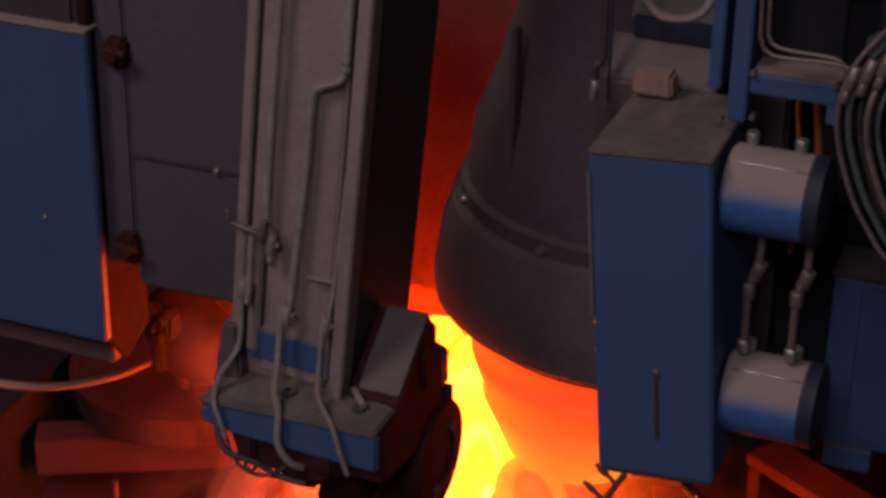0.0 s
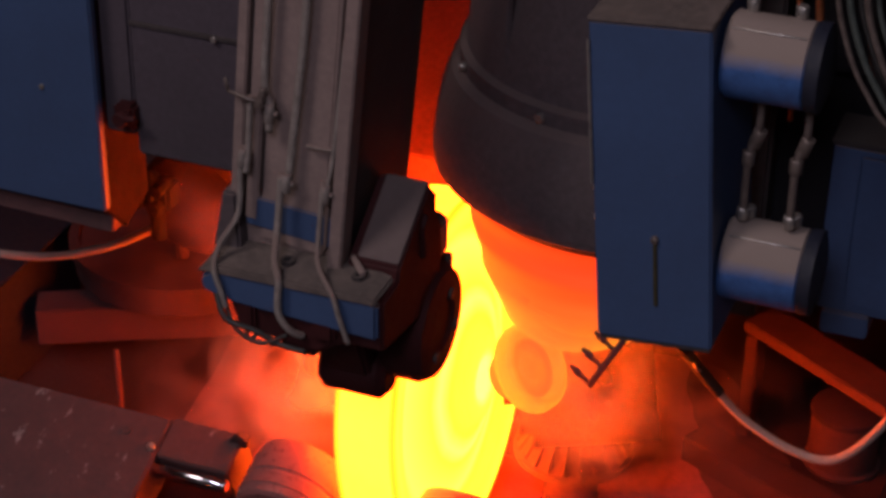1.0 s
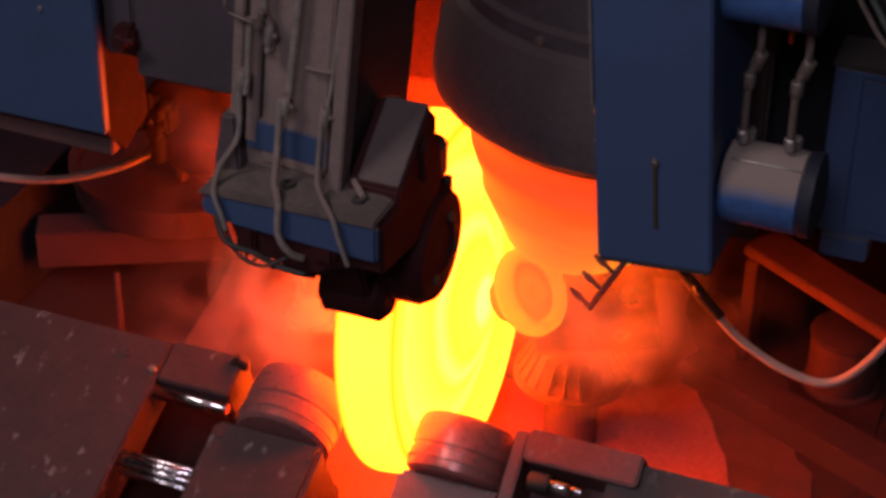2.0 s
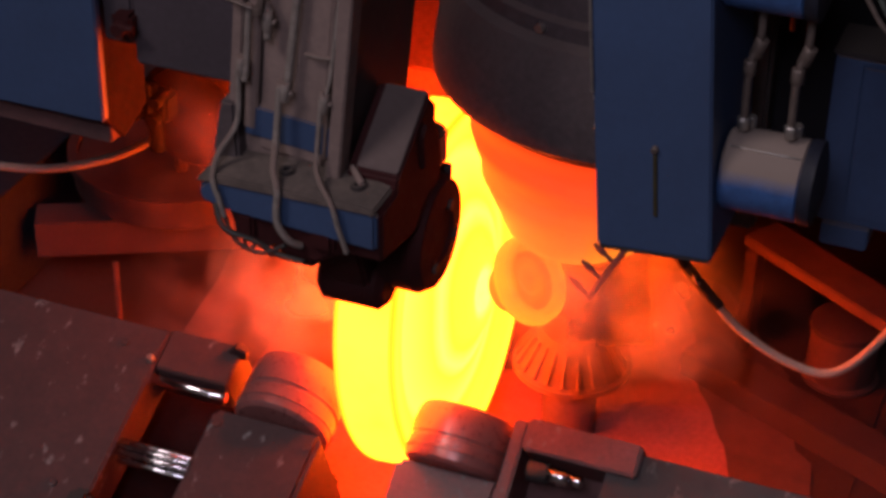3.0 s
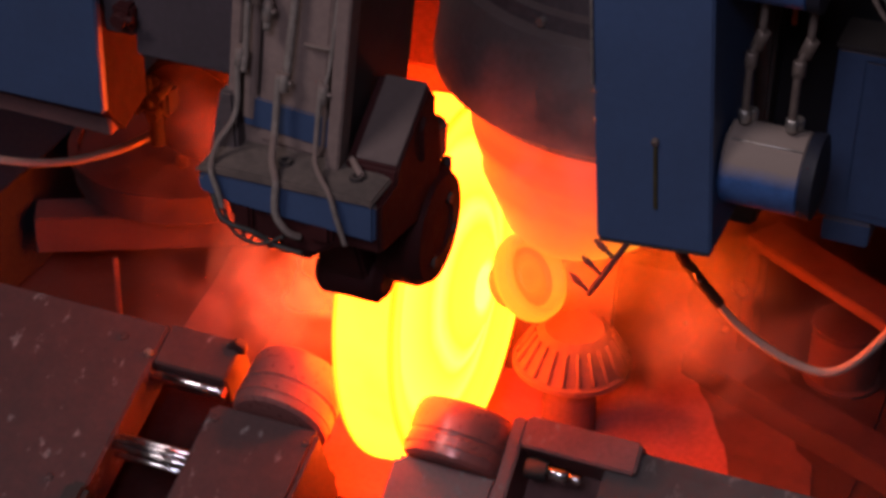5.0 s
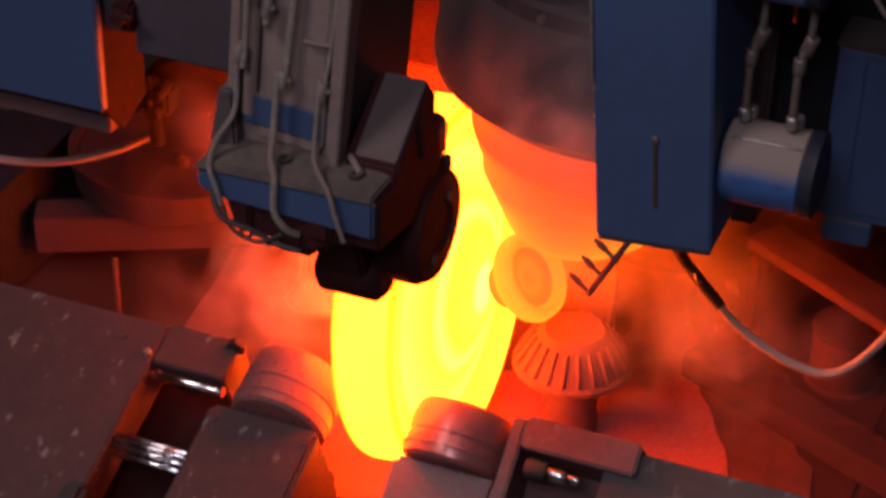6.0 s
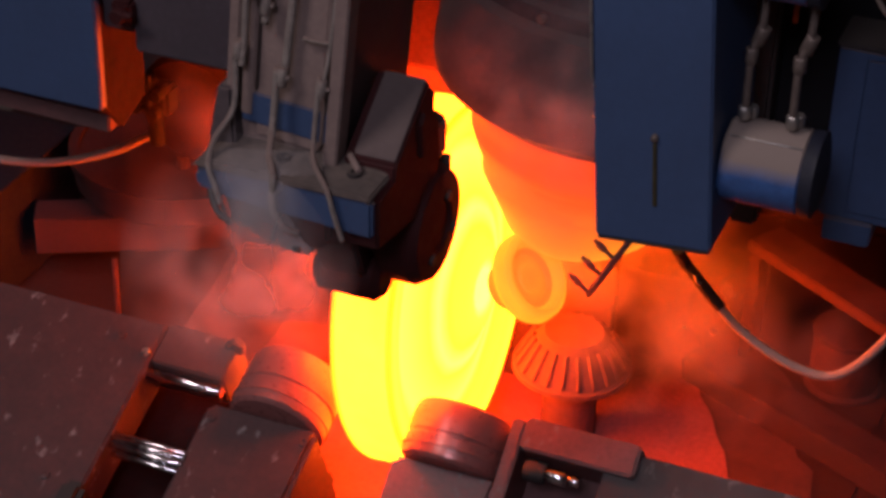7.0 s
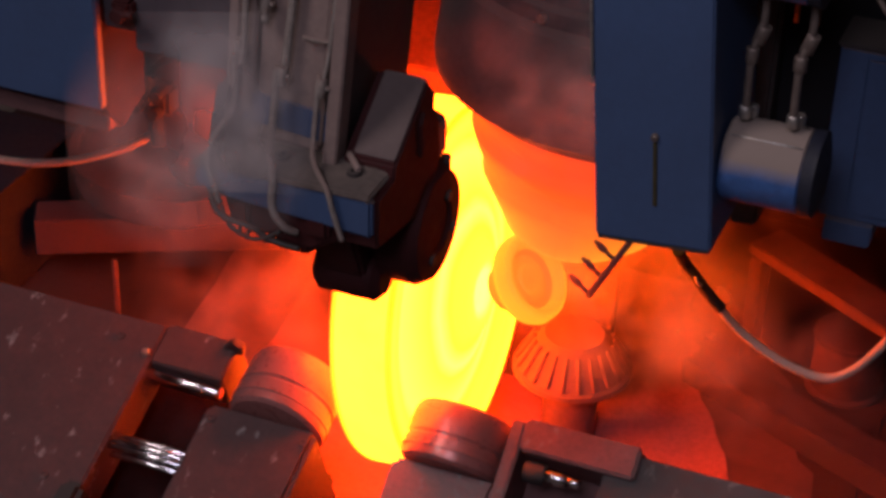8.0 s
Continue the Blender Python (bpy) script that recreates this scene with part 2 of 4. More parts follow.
def thing(name, u, w, z, label, category, group="", rx=0.0, ry=0.0, rz=0.0):
    """An empty at the thing's base, in the mill's frame; its parts are given in the mill's numbers."""
    ob = new(name)
    ob.empty_display_size = 0.05
    ob.matrix_world = MILL @ pose(u, w, z, rx, ry, rz)
    ORIGIN[ob.name] = Vector((u, w, z))
    return tagged(ob, label, category, group)


def base_of(ob):
    while ob.parent:
        ob = ob.parent
    return ORIGIN[ob.name]


def part(name, bm, mat, parent, label="", local=False):
    if not local:
        bmesh.ops.translate(bm, vec=-base_of(parent), verts=bm.verts)
    elif parent.name in SIZE:
        bmesh.ops.scale(bm, vec=(SIZE[parent.name],) * 3, verts=bm.verts)
    ob = new(name, to_mesh(name, bm, mat))
    ob.parent = parent
    return tagged(ob, label)


def structure(name, bm, mat, label, category, turned_in=True):
    ob = new(name, to_mesh(name, bm, mat))
    if turned_in:
        ob.matrix_world = MILL
    return tagged(ob, label, category, kind="structure")


def single(name, bm, mat, label, category, group=""):
    """A thing of one part, given in the mill's numbers."""
    c = sum((v.co for v in bm.verts), Vector()) / len(bm.verts)
    c.z = min(v.co.z for v in bm.verts)
    bmesh.ops.translate(bm, vec=-c, verts=bm.verts)
    ob = new(name, to_mesh(name, bm, mat))
    ob.matrix_world = MILL @ Matrix.Translation(c)
    return tagged(ob, label, category, group)


def hexagon(p, q, r):
    return rod(p, q, r, 6, 0.1)


# ---- structure ----
structure("ground", block(-9, 9, -9, 9, -0.2, 0.0, 0), CONCRETE, "stained concrete floor of the mill hall", "floor")
structure("wall_back", block(-9, 9, 1.75, 1.95, 0.0, 7.5, 0), WALL, "sooty steel wall behind the mill", "wall")
# unseen walls and roof, added to shut the world light out
structure("wall_front", block(-9, 9, -9.2, -9, 0.0, 7.5, 0), CONCRETE, "unseen stained hall wall behind the camera", "wall")
structure("wall_west", block(-9.2, -9, -9, 1.95, 0.0, 7.5, 0), CONCRETE, "unseen stained hall side wall", "wall")
structure("wall_east", block(9, 9.2, -9, 1.95, 0.0, 7.5, 0), CONCRETE, "unseen stained hall side wall", "wall")
structure("ceiling", block(-9.2, 9.2, -9.2, 1.95, 7.5, 7.7, 0), CONCRETE, "unseen hall roof", "ceiling")


# ---- the hot wheel ----
def hot_wheel():
    w = thing("railway_wheel", 0, 0, AXIS, "glowing yellow-hot forged steel railway wheel being rolled", "wheel")
    rim = [(0.385, -0.03), (0.395, -0.008), (0.412, 0.0), (0.455, 0.0), (0.462, -0.006), (0.467, -0.016), (0.467, -0.05), (0.469, -0.13), (0.464, -0.15), (0.45, -0.157), (0.42, -0.157), (0.4, -0.15), (0.385, -0.14)]
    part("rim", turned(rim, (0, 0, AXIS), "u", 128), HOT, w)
    part("rim_edge", turned([(0.457, -0.006), (0.459, 0.0), (0.463, -0.001), (0.467, -0.006), (0.468, -0.011), (0.462, -0.012)], (0, 0, AXIS), "u", 128), EDGEHOT, w, "slightly dimmer rim edge")
    part("rim_edge", turned([(0.46, -0.15), (0.463, -0.154), (0.467, -0.15), (0.4695, -0.143), (0.463, -0.142)], (0, 0, AXIS), "u", 128), EDGEHOT, w, "slightly dimmer rim edge")
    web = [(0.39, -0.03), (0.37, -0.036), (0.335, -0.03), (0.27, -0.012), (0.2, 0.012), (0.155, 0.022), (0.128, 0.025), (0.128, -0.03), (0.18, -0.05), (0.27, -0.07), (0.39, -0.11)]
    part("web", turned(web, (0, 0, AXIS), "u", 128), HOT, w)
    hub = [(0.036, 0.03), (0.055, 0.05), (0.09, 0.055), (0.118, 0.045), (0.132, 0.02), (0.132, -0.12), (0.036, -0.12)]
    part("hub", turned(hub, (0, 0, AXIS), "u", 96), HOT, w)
    return w


WHEEL = hot_wheel()


# ---- the pressing head and its column ----
def column():
    c = thing("press_column", -0.043, -0.9, 1.70, "dusty grey-brown steel column with oil pipes on its face", "machine column", ry=4.9)
    u0, u1, f, b = -0.163, 0.077, -0.9, -0.58
    part("core", block(u0 + 0.012, u1, f + 0.012, b, 1.70, 3.3, 0.004), DARK, c, "dark steel core")
    part("face_plate", block(u0 + 0.06, u1 - 0.045, f - 0.002, f + 0.014, 1.74, 3.3, 0.003), DUSTY, c)
    part("edge_flange", block(u1 - 0.024, u1 + 0.004, f - 0.03, f + 0.02, 1.72, 3.3, 0.003), DUSTY, c)
    part("inner_rib", block(u1 - 0.043, u1 - 0.036, f - 0.012, f + 0.014, 1.76, 3.3, 0.002), DUSTY, c)
    part("side_flange", block(u0, u0 + 0.022, f - 0.02, f + 0.03, 1.74, 3.3, 0.003), DUSTY, c)
    part("side_channel", block(u0 + 0.026, u0 + 0.054, f - 0.008, f + 0.014, 1.78, 3.3, 0.003), DUSTY, c)
    part("oil_pipe", tube([(-0.092, -0.925, 3.3), (-0.1, -0.925, 2.3), (-0.1, -0.925, 2.1), (-0.084, -0.93, 2.06), (-0.084, -0.93, 2.0)], 0.008), PIPE, c)
    part("oil_pipe", tube([(0.03, -0.92, 3.3), (0.035, -0.92, 2.5), (0.035, -0.92, 2.43), (0.026, -0.92, 2.4), (-0.016, -0.92, 2.375), (-0.026, -0.92, 2.34), (-0.028, -0.92, 2.2), (-0.04, -0.925, 1.9)], 0.0085), PIPE, c)
    part("oil_pipe", tube([(0.052, -0.91, 2.2), (0.048, -0.915, 2.0), (0.04, -0.92, 1.99), (-0.01, -0.92, 1.985)], 0.004), PIPE, c)
    part("oil_pipe", tube([(-0.128, -0.925, 2.06), (-0.125, -0.93, 1.95), (-0.125, -0.935, 1.9)], 0.007), PIPE, c)
    part("oil_pipe", tube([(0.052, -0.915, 2.22), (0.048, -0.925, 1.98), (0.04, -0.935, 1.9)], 0.0045), PIPE, c)
    for u, z in ((-0.135, 1.93), (-0.042, 1.9), (0.04, 1.9), (-0.084, 2.04)):
        part("pipe_fitting", joined(hexagon((u, -0.932, z - 0.02), (u, -0.932, z + 0.02), 0.011), hexagon((u - 0.012, -0.93, z), (u + 0.016, -0.93, z), 0.006)), PIPE, c)
    part("valve", joined(rod((-0.165, -0.945, 2.07), (-0.1, -0.945, 2.062), 0.0035), rod((-0.165, -0.945, 2.07), (-0.172, -0.945, 2.095), 0.0035), block(-0.108, -0.09, -0.955, -0.925, 2.053, 2.073, 0.003), rod((-0.097, -0.945, 2.06), (-0.093, -0.945, 2.095), 0.007)), LINK, c, "tarnished valve with a small lever")
    part("blue_band", block(u0 + 0.03, u1 - 0.026, f - 0.006, f + 0.02, 1.765, 1.832, 0.003), BLUE, c, "bright blue painted band")
    return c


column()


def press_head():
    hd = thing("press_head", 0, -0.8, 1.25, "blue and dusty steel pressing head with dark guide rolls under it", "machine head")
    # stepped body: dusty ledge above, blue sides
    part("body", prism([(-0.185, 1.69), (-0.15, 1.722), (0.165, 1.722), (0.19, 1.71), (0.19, 1.63), (-0.11, 1.645), (-0.18, 1.66)], -1.0, -0.62, "w", 0.006), BLUE, hd)
    part("ledge", prism([(-0.19, 1.706), (-0.16, 1.728), (0.165, 1.73), (0.188, 1.724), (0.188, 1.712)], -1.006, -0.64, "w", 0.004), LEDGE, hd, "dust-covered upper ledge")
    part("gusset", prism([(-0.19, 1.722), (-0.13, 1.722), (-0.135, 1.85), (-0.165, 1.85)], -0.93, -0.86, "w", 0.006), BELL, hd, "dusty sloping gusset beside the column")
    part("neck", block(-0.15, 0.08, -0.893, -0.62, 1.72, 1.80, 0.006), DUSTY, hd)
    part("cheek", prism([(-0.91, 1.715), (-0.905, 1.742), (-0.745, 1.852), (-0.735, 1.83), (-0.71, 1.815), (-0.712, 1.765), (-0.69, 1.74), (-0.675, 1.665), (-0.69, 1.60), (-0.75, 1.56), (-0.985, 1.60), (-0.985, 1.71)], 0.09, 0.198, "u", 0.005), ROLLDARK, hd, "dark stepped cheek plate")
    # thin sheet that gives the cheek's dusty slant its lit, lighter brown
    part("cheek_slant", prism([(-0.90, 1.748), (-0.897, 1.754), (-0.75, 1.857), (-0.747, 1.851)], 0.108, 0.194, "u", 0.002), BELL, hd, "dusty slant of the cheek, its lit tone put into a thin sheet")
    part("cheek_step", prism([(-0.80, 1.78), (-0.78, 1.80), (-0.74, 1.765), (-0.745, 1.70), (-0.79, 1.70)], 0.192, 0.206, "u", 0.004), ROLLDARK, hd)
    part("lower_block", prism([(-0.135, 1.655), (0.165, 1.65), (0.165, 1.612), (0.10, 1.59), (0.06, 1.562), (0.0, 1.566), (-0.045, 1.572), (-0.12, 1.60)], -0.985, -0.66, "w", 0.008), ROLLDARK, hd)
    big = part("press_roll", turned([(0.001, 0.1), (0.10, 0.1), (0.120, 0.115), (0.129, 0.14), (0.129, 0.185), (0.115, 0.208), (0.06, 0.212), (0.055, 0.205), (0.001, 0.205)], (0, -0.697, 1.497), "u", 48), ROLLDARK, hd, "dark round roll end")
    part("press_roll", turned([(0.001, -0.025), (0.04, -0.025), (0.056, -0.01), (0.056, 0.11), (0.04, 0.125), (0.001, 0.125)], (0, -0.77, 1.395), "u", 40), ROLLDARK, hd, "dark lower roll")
    for w, z in ((-0.66, 1.55), (-0.74, 1.44), (-0.63, 1.46)):
        part("bolt", hexagon((0.206, w, z), (0.217, w, z), 0.013), DARK, big)
    part("grease_nipple", joined(rod((0.15, -0.615, 1.60), (0.186, -0.615, 1.60), 0.008), rod((0.186, -0.615, 1.584), (0.186, -0.615, 1.616), 0.011)), DARK, hd)
    for u in (-0.02, 0.13):
        part("socket_screw", turned([(0.007, 1.726), (0.007, 1.738), (0.014, 1.738), (0.014, 1.726)], (u, -0.945, 0), "z", 20), DARK, hd)
    part("feed_pipe", tube([(-0.12, -0.935, 1.94), (-0.124, -0.94, 1.82), (-0.15, -0.975, 1.76), (-0.146, -1.012, 1.725), (-0.133, -1.014, 1.68), (-0.125, -1.01, 1.64)], 0.0058), PIPE, hd)
    part("feed_pipe", tube([(-0.032, -0.935, 1.92), (-0.04, -0.945, 1.80), (-0.028, -0.985, 1.755), (-0.008, -1.012, 1.73), (-0.01, -1.014, 1.66), (0.012, -1.01, 1.62), (0.03, -0.99, 1.60)], 0.0075), PIPE, hd)
    part("feed_pipe", tube([(0.055, -0.935, 1.92), (0.046, -0.945, 1.79), (0.06, -0.975, 1.755), (0.104, -1.012, 1.725), (0.118, -1.014, 1.68), (0.135, -1.01, 1.62)], 0.0055), PIPE, hd)
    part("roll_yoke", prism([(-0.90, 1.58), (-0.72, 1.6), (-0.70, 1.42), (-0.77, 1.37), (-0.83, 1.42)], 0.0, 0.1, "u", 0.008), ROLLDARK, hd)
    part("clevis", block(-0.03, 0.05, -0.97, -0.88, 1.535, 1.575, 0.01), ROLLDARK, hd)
    part("lever", rod((0.10, -0.90, 1.745), (0.14, -0.945, 1.74), 0.007), DUSTY, hd, "short dusty lever")
    part("cable", tube([(-0.15, -1.0, 1.66), (-0.12, -1.02, 1.62), (-0.06, -1.01, 1.60), (-0.02, -1.0, 1.575), (0.04, -1.0, 1.57)], 0.006), RUBBER, hd)
    part("cable", tube([(-0.13, -1.0, 1.64), (-0.1, -1.015, 1.595), (-0.05, -1.01, 1.575), (0.0, -1.0, 1.60)], 0.004), RUBBER, hd)
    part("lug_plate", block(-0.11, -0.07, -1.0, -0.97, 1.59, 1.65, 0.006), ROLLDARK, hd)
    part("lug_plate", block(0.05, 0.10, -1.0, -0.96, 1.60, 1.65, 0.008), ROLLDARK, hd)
    for k in range(2):
        u = -0.1 + 0.05 * k
        part("hook", tube([(u, -0.97, 1.59), (u + 0.008, -0.99, 1.568), (u + 0.02, -0.99, 1.565), (u + 0.028, -0.97, 1.58)], 0.004), DARK, hd)
    return hd


ROLLDARK = surface("dark_red_roll_steel", (0.052, 0.010, 0.011), (0.034, 0.007, 0.008), 0.7, metal=0.1, gloss=0.25)
press_head()


# ---- the hood above the wheel ----
def hood():
    b = thing("roll_hood", 0.42, 0.0, 1.6, "large dark bell-shaped casting hanging over the wheel", "machine hood")
    C = (0.42, 0.0, 0)
    part("shell", turned([(0.38, 1.60), (0.455, 1.588), (0.472, 1.60), (0.476, 1.63), (0.47, 1.68), (0.458, 1.76), (0.436, 1.825), (0.405, 1.85), (0.392, 2.0), (0.345, 2.12), (0.30, 2.28), (0.27, 2.5), (0.265, 3.2), (0.24, 3.2), (0.24, 2.5), (0.35, 1.9)], C, "z", 96), BELL, b)
    band = part("band", turned([(0.39, 1.845), (0.418, 1.84), (0.418, 1.875), (0.39, 1.89)], C, "z", 96), BELL, b)
    for k in range(9):
        a = 2 * math.pi * k / 9 + 0.255
        d = Vector((math.cos(a), math.sin(a), 0))
        p = Vector((0.42, 0, 1.857)) + d * 0.412
        part("band_bolt", hexagon(p, p + d * 0.02, 0.011), BRIGHT, band)
    part("rib", block(0.20, 0.212, -0.335, -0.29, 1.90, 2.3, 0.004), BELL, b)
    return b


hood()


# ---- the blue cabinet with its two cylinders ----
def blue_cabinet():
    c = thing("blue_cabinet", 0.7, -0.9, 1.70, "tall blue painted steel box with a dusty top", "machine housing", ry=-4.6)
    body = part("body", block(0.597, 0.815, -0.9, -0.60, 1.70, 2.335, 0.004), BLUE, c)
    part("lid", block(0.595, 0.817, -0.903, -0.598, 2.335, 2.343, 0.002), LEDGE, c, "dust-covered top plate")
    part("edge_strip", block(0.593, 0.598, -0.905, -0.896, 2.02, 2.30, 0.002), BRIGHT, c, "thin bright edge")
    part("sight_strip", block(0.707, 0.715, -0.904, -0.898, 1.78, 1.91, 0.002), BRASS, body, "oily brown sight strip")
    part("sight_knob", rod((0.711, -0.908, 1.918), (0.711, -0.895, 1.922), 0.007), LINK, body)
    for z in (1.93, 1.99):
        part("side_bolt", hexagon((0.585, -0.86, z), (0.598, -0.86, z), 0.007), BRIGHT, c)
    part("under_lip", block(0.6, 0.812, -0.897, -0.61, 1.692, 1.702, 0.002), DARK, c)
    return c


blue_cabinet()


def oil_cylinder(u, w, z, label):
    """A short horizontal cylinder, blue below and dusty on top, centred at its left end."""
    c = thing("oil_cylinder", u, w, z, label, "cylinder", "blue oil cylinders")
    part("barrel", turned([(0.001, 0.0), (0.072, 0.0), (0.078, 0.006), (0.078, 0.142), (0.072, 0.146), (0.001, 0.146)], (u, w, z), "u", 48), CYLBLUE, c)
    # shade of the side turned from the lamps is in the cap's colour
    part("end_cap", turned([(0.001, 0.146), (0.078, 0.146), (0.08, 0.15), (0.08, 0.17), (0.05, 0.178), (0.001, 0.178)], (u, w, z), "u", 48), NAVY, c, "end cap coloured dark for its shade")
    for du, dz in ((0.03, 0.01), (0.115, 0.01)):
        part("port", hexagon((u + du, w + 0.02, z + 0.068), (u + du, w + 0.02, z + 0.1), 0.012), BRIGHT, c)
    # bright rod drawn in for the highlight line along the barrel
    part("thin_strip", rod((u + 0.01, w - 0.042, z + 0.0665), (u + 0.14, w - 0.042, z + 0.0665), 0.002, 8), BRIGHT, c)
    return c


oil_cylinder(0.775, -0.80, 2.262, "blue oil cylinder with a dusty top and two ports")
oil_cylinder(0.805, -0.80, 1.858, "lower blue oil cylinder with a dusty top")


def link_pipe(u0, u1, w):
    p = thing("link_pipe", u1, w, 1.94, "grey steel pipe with brass fittings between two cylinders", "pipe", "link pipes")
    part("pipe", tube([(u0, w, 2.19), (u0, w, 2.12), (u1, w - 0.01, 2.07), (u1, w - 0.01, 1.95)], 0.0075), LINK, p)
    part("nut", hexagon((u1, w - 0.01, 1.945), (u1, w - 0.01, 1.97), 0.012), BRIGHT, p)
    part("nut", hexagon((u1, w - 0.01, 2.055), (u1, w - 0.01, 2.085), 0.0125), LINK, p)
    part("elbow", joined(hexagon((u1 + 0.005, w, 2.09), (u0 + 0.005, w, 2.125), 0.014)), LINK, p)
    return p


link_pipe(0.84, 0.829, -0.80)
link_pipe(0.926, 0.915, -0.80)


# ---- the mill's bed and the low machinery ----
structure("bed_plate", block(-2.2, 2.4, -0.25, 1.7, 0.0, 0.25, 0.01), BED, "scaled steel bed plate, its colour darkened for the glow's falloff", "bed")


def ragged(points, lo, hi, seed, wobble=0.035, steps=9):
    """A plate whose outline is broken up by noise."""
    out = []
    for k, (a, b) in enumerate(zip(points, points[1:] + points[:1])):
        for i in range(steps):
            t = i / steps
            p = Vector((a[0] + (b[0] - a[0]) * t, a[1] + (b[1] - a[1]) * t, seed))
            q = 7.0 * p
            out.append((p.x + wobble * noise.noise(q), p.y + wobble * noise.noise(q + Vector((31, 17, 5)))))
    return prism(out, lo, hi, "z", 0)


# plates in stepped colours stand in for the glow's falloff over the bed
structure("apron_plate", ragged([(-0.68, -0.2), (0.74, -0.2), (0.70, 0.25), (0.5, 0.66), (0.3, 1.2), (-0.82, 1.2)], 0.25, 0.262, 2.0), APRON, "apron plate under the wheel, the red glow put into its colour", "plate")
structure("apron_shoulder", ragged([(-0.92, -0.2), (-0.5, -0.2), (-0.6, 1.2), (-1.12, 1.2)], 0.25, 0.258, 5.0), SCALE, "plate coloured as a middle step of the glow's falloff", "plate")
structure("apron_border", ragged([(0.55, -0.2), (0.98, -0.2), (0.92, 0.3), (0.7, 0.8), (0.42, 1.2), (0.2, 1.2)], 0.25, 0.2585, 9.0, 0.05), RUSTBEAM, "ragged plate in a middle tone, softening the glow's right edge", "plate")


structure("side_plate", block(0.6, 1.0, -0.24, 1.7, 0.25, 0.2545, 0.001), BED, "thin plate beside the apron, coloured dark beyond the glow", "plate")
# plates added to show red behind the wheel; the upper one's lean fades the glow
structure("glow_plate", prism([(0.5, 0.262), (0.54, 0.262), (0.61, 0.85), (0.57, 0.85)], -0.55, 0.25, "u", 0.004), SCALE, "rusty scaled plate added behind the wheel to catch its glow", "plate")
structure("glow_plate_top", prism([(0.572, 0.854), (0.612, 0.854), (0.66, 1.104), (1.70, 1.80), (1.68, 1.83), (0.604, 1.13)], -0.76, 0.25, "u", 0.004), APRON, "red plate added behind the wheel, leaning back so its glow fades upwards", "plate")


def inclined(name, a, rx, label, category):
    return thing(name, a[0], a[1], a[2], label, category, rx=rx)


def left_deck():
    d = inclined("sloping_deck", (-0.6, -0.37, 0.84), 23, "dark worn steel deck with scratches, sloping to the front", "machine deck")
    part("plate", block(-1.3, -0.02, -1.1, -0.03, -0.12, 0.0, 0.005), DECK, d, local=True)
    part("bridge", block(-0.018, 0.175, -0.135, -0.02, -0.12, -0.004, 0.004), DECK, d, local=True)
    part("plate", block(0.175, 0.46, -1.1, -0.2, -0.3, 0.0, 0.012), DECK, d, local=True)
    part("lug", prism([(0.13, -0.02), (0.19, -0.02), (0.2, 0.02), (0.175, 0.035)], -0.05, -0.03, "w", 0.003), DECK, d, local=True)
    part("corner_pin", rod((-0.035, -0.12, -0.01), (-0.035, -0.12, 0.012), 0.01), BRIGHT, d, local=True)
    part("back_plate", block(-0.1, 0.2, -1.1, -0.05, -0.3, -0.2, 0.0), SHADED_SCALE, d, local=True)
    part("stop", block(-0.06, 0.0, -0.62, -0.5, -0.1, 0.03, 0.015), RUBBER, d, local=True)
    part("rod", rod((-0.03, -0.155, -0.03), (0.18, -0.155, -0.03), 0.016), CHROME, d, "shiny chromed rod", local=True)
    for k in range(4):
        v, n = -0.338 - 0.017 * k, (-0.026, -0.016, -0.016, -0.024)[k]
        part("rod", rod((-0.04 + 0.012 * k, v, n), (0.18, v, n), 0.0085), CHROME, d, "shiny chromed rod of a close row", local=True)
    for k, (x, y) in enumerate(((-0.12, -0.09), (-0.12, -0.5), (-0.5, -0.12), (0.2, -0.24), (0.44, -0.24))):
        part("screw_head", turned([(0.001, 0.0), (0.012, 0.0), (0.012, 0.005), (0.006, 0.006), (0.001, 0.003)], (x, y, 0.0), "z", 14), DECK, d, local=True)
    part("underframe", block(-1.25, 0.42, -1.05, -0.15, -0.34, -0.3, 0.004), DARK, d, local=True)
    return d


left_deck()


def right_stand():
    d = inclined("roll_stand", (0.268, -0.311, 0.767), 40, "dark steel roll stand with a stepped block and a bolt", "machine stand")
    SIZE[d.name] = 1.055
    part("pedestal", block(-0.25, 0.0, -0.7, -0.16, -0.3, 0.0, 0.012), STAND_GLARE, d, local=True)
    part("post", block(-0.002, 0.03, -0.7, -0.01, -0.28, 0.012, 0.005), STAND_GLARE, d, local=True)
    part("top_bar", block(0.03, 0.298, -0.075, 0.0, -0.2, 0.015, 0.006), STAND_GLARE, d, local=True)
    part("side_plate", block(0.225, 0.8, -0.7, -0.015, -0.2, -0.01, 0.006), STAND_SHADED, d, "oily side plate, coloured dark for its shade", local=True)
    part("recess", block(0.03, 0.225, -0.5, -0.075, -0.26, -0.16, 0.0), SCALE, d, local=True)
    part("bolt", joined(rod((0.09, -0.11, -0.02), (0.15, -0.11, -0.02), 0.018), rod((0.15, -0.11, -0.02), (0.18, -0.11, -0.02), 0.013)), CHROME, d, "bright bolt end", local=True)
    part("nut", hexagon((0.05, -0.11, -0.02), (0.1, -0.11, -0.02), 0.026), DARK, d, local=True)
    return d


right_stand()


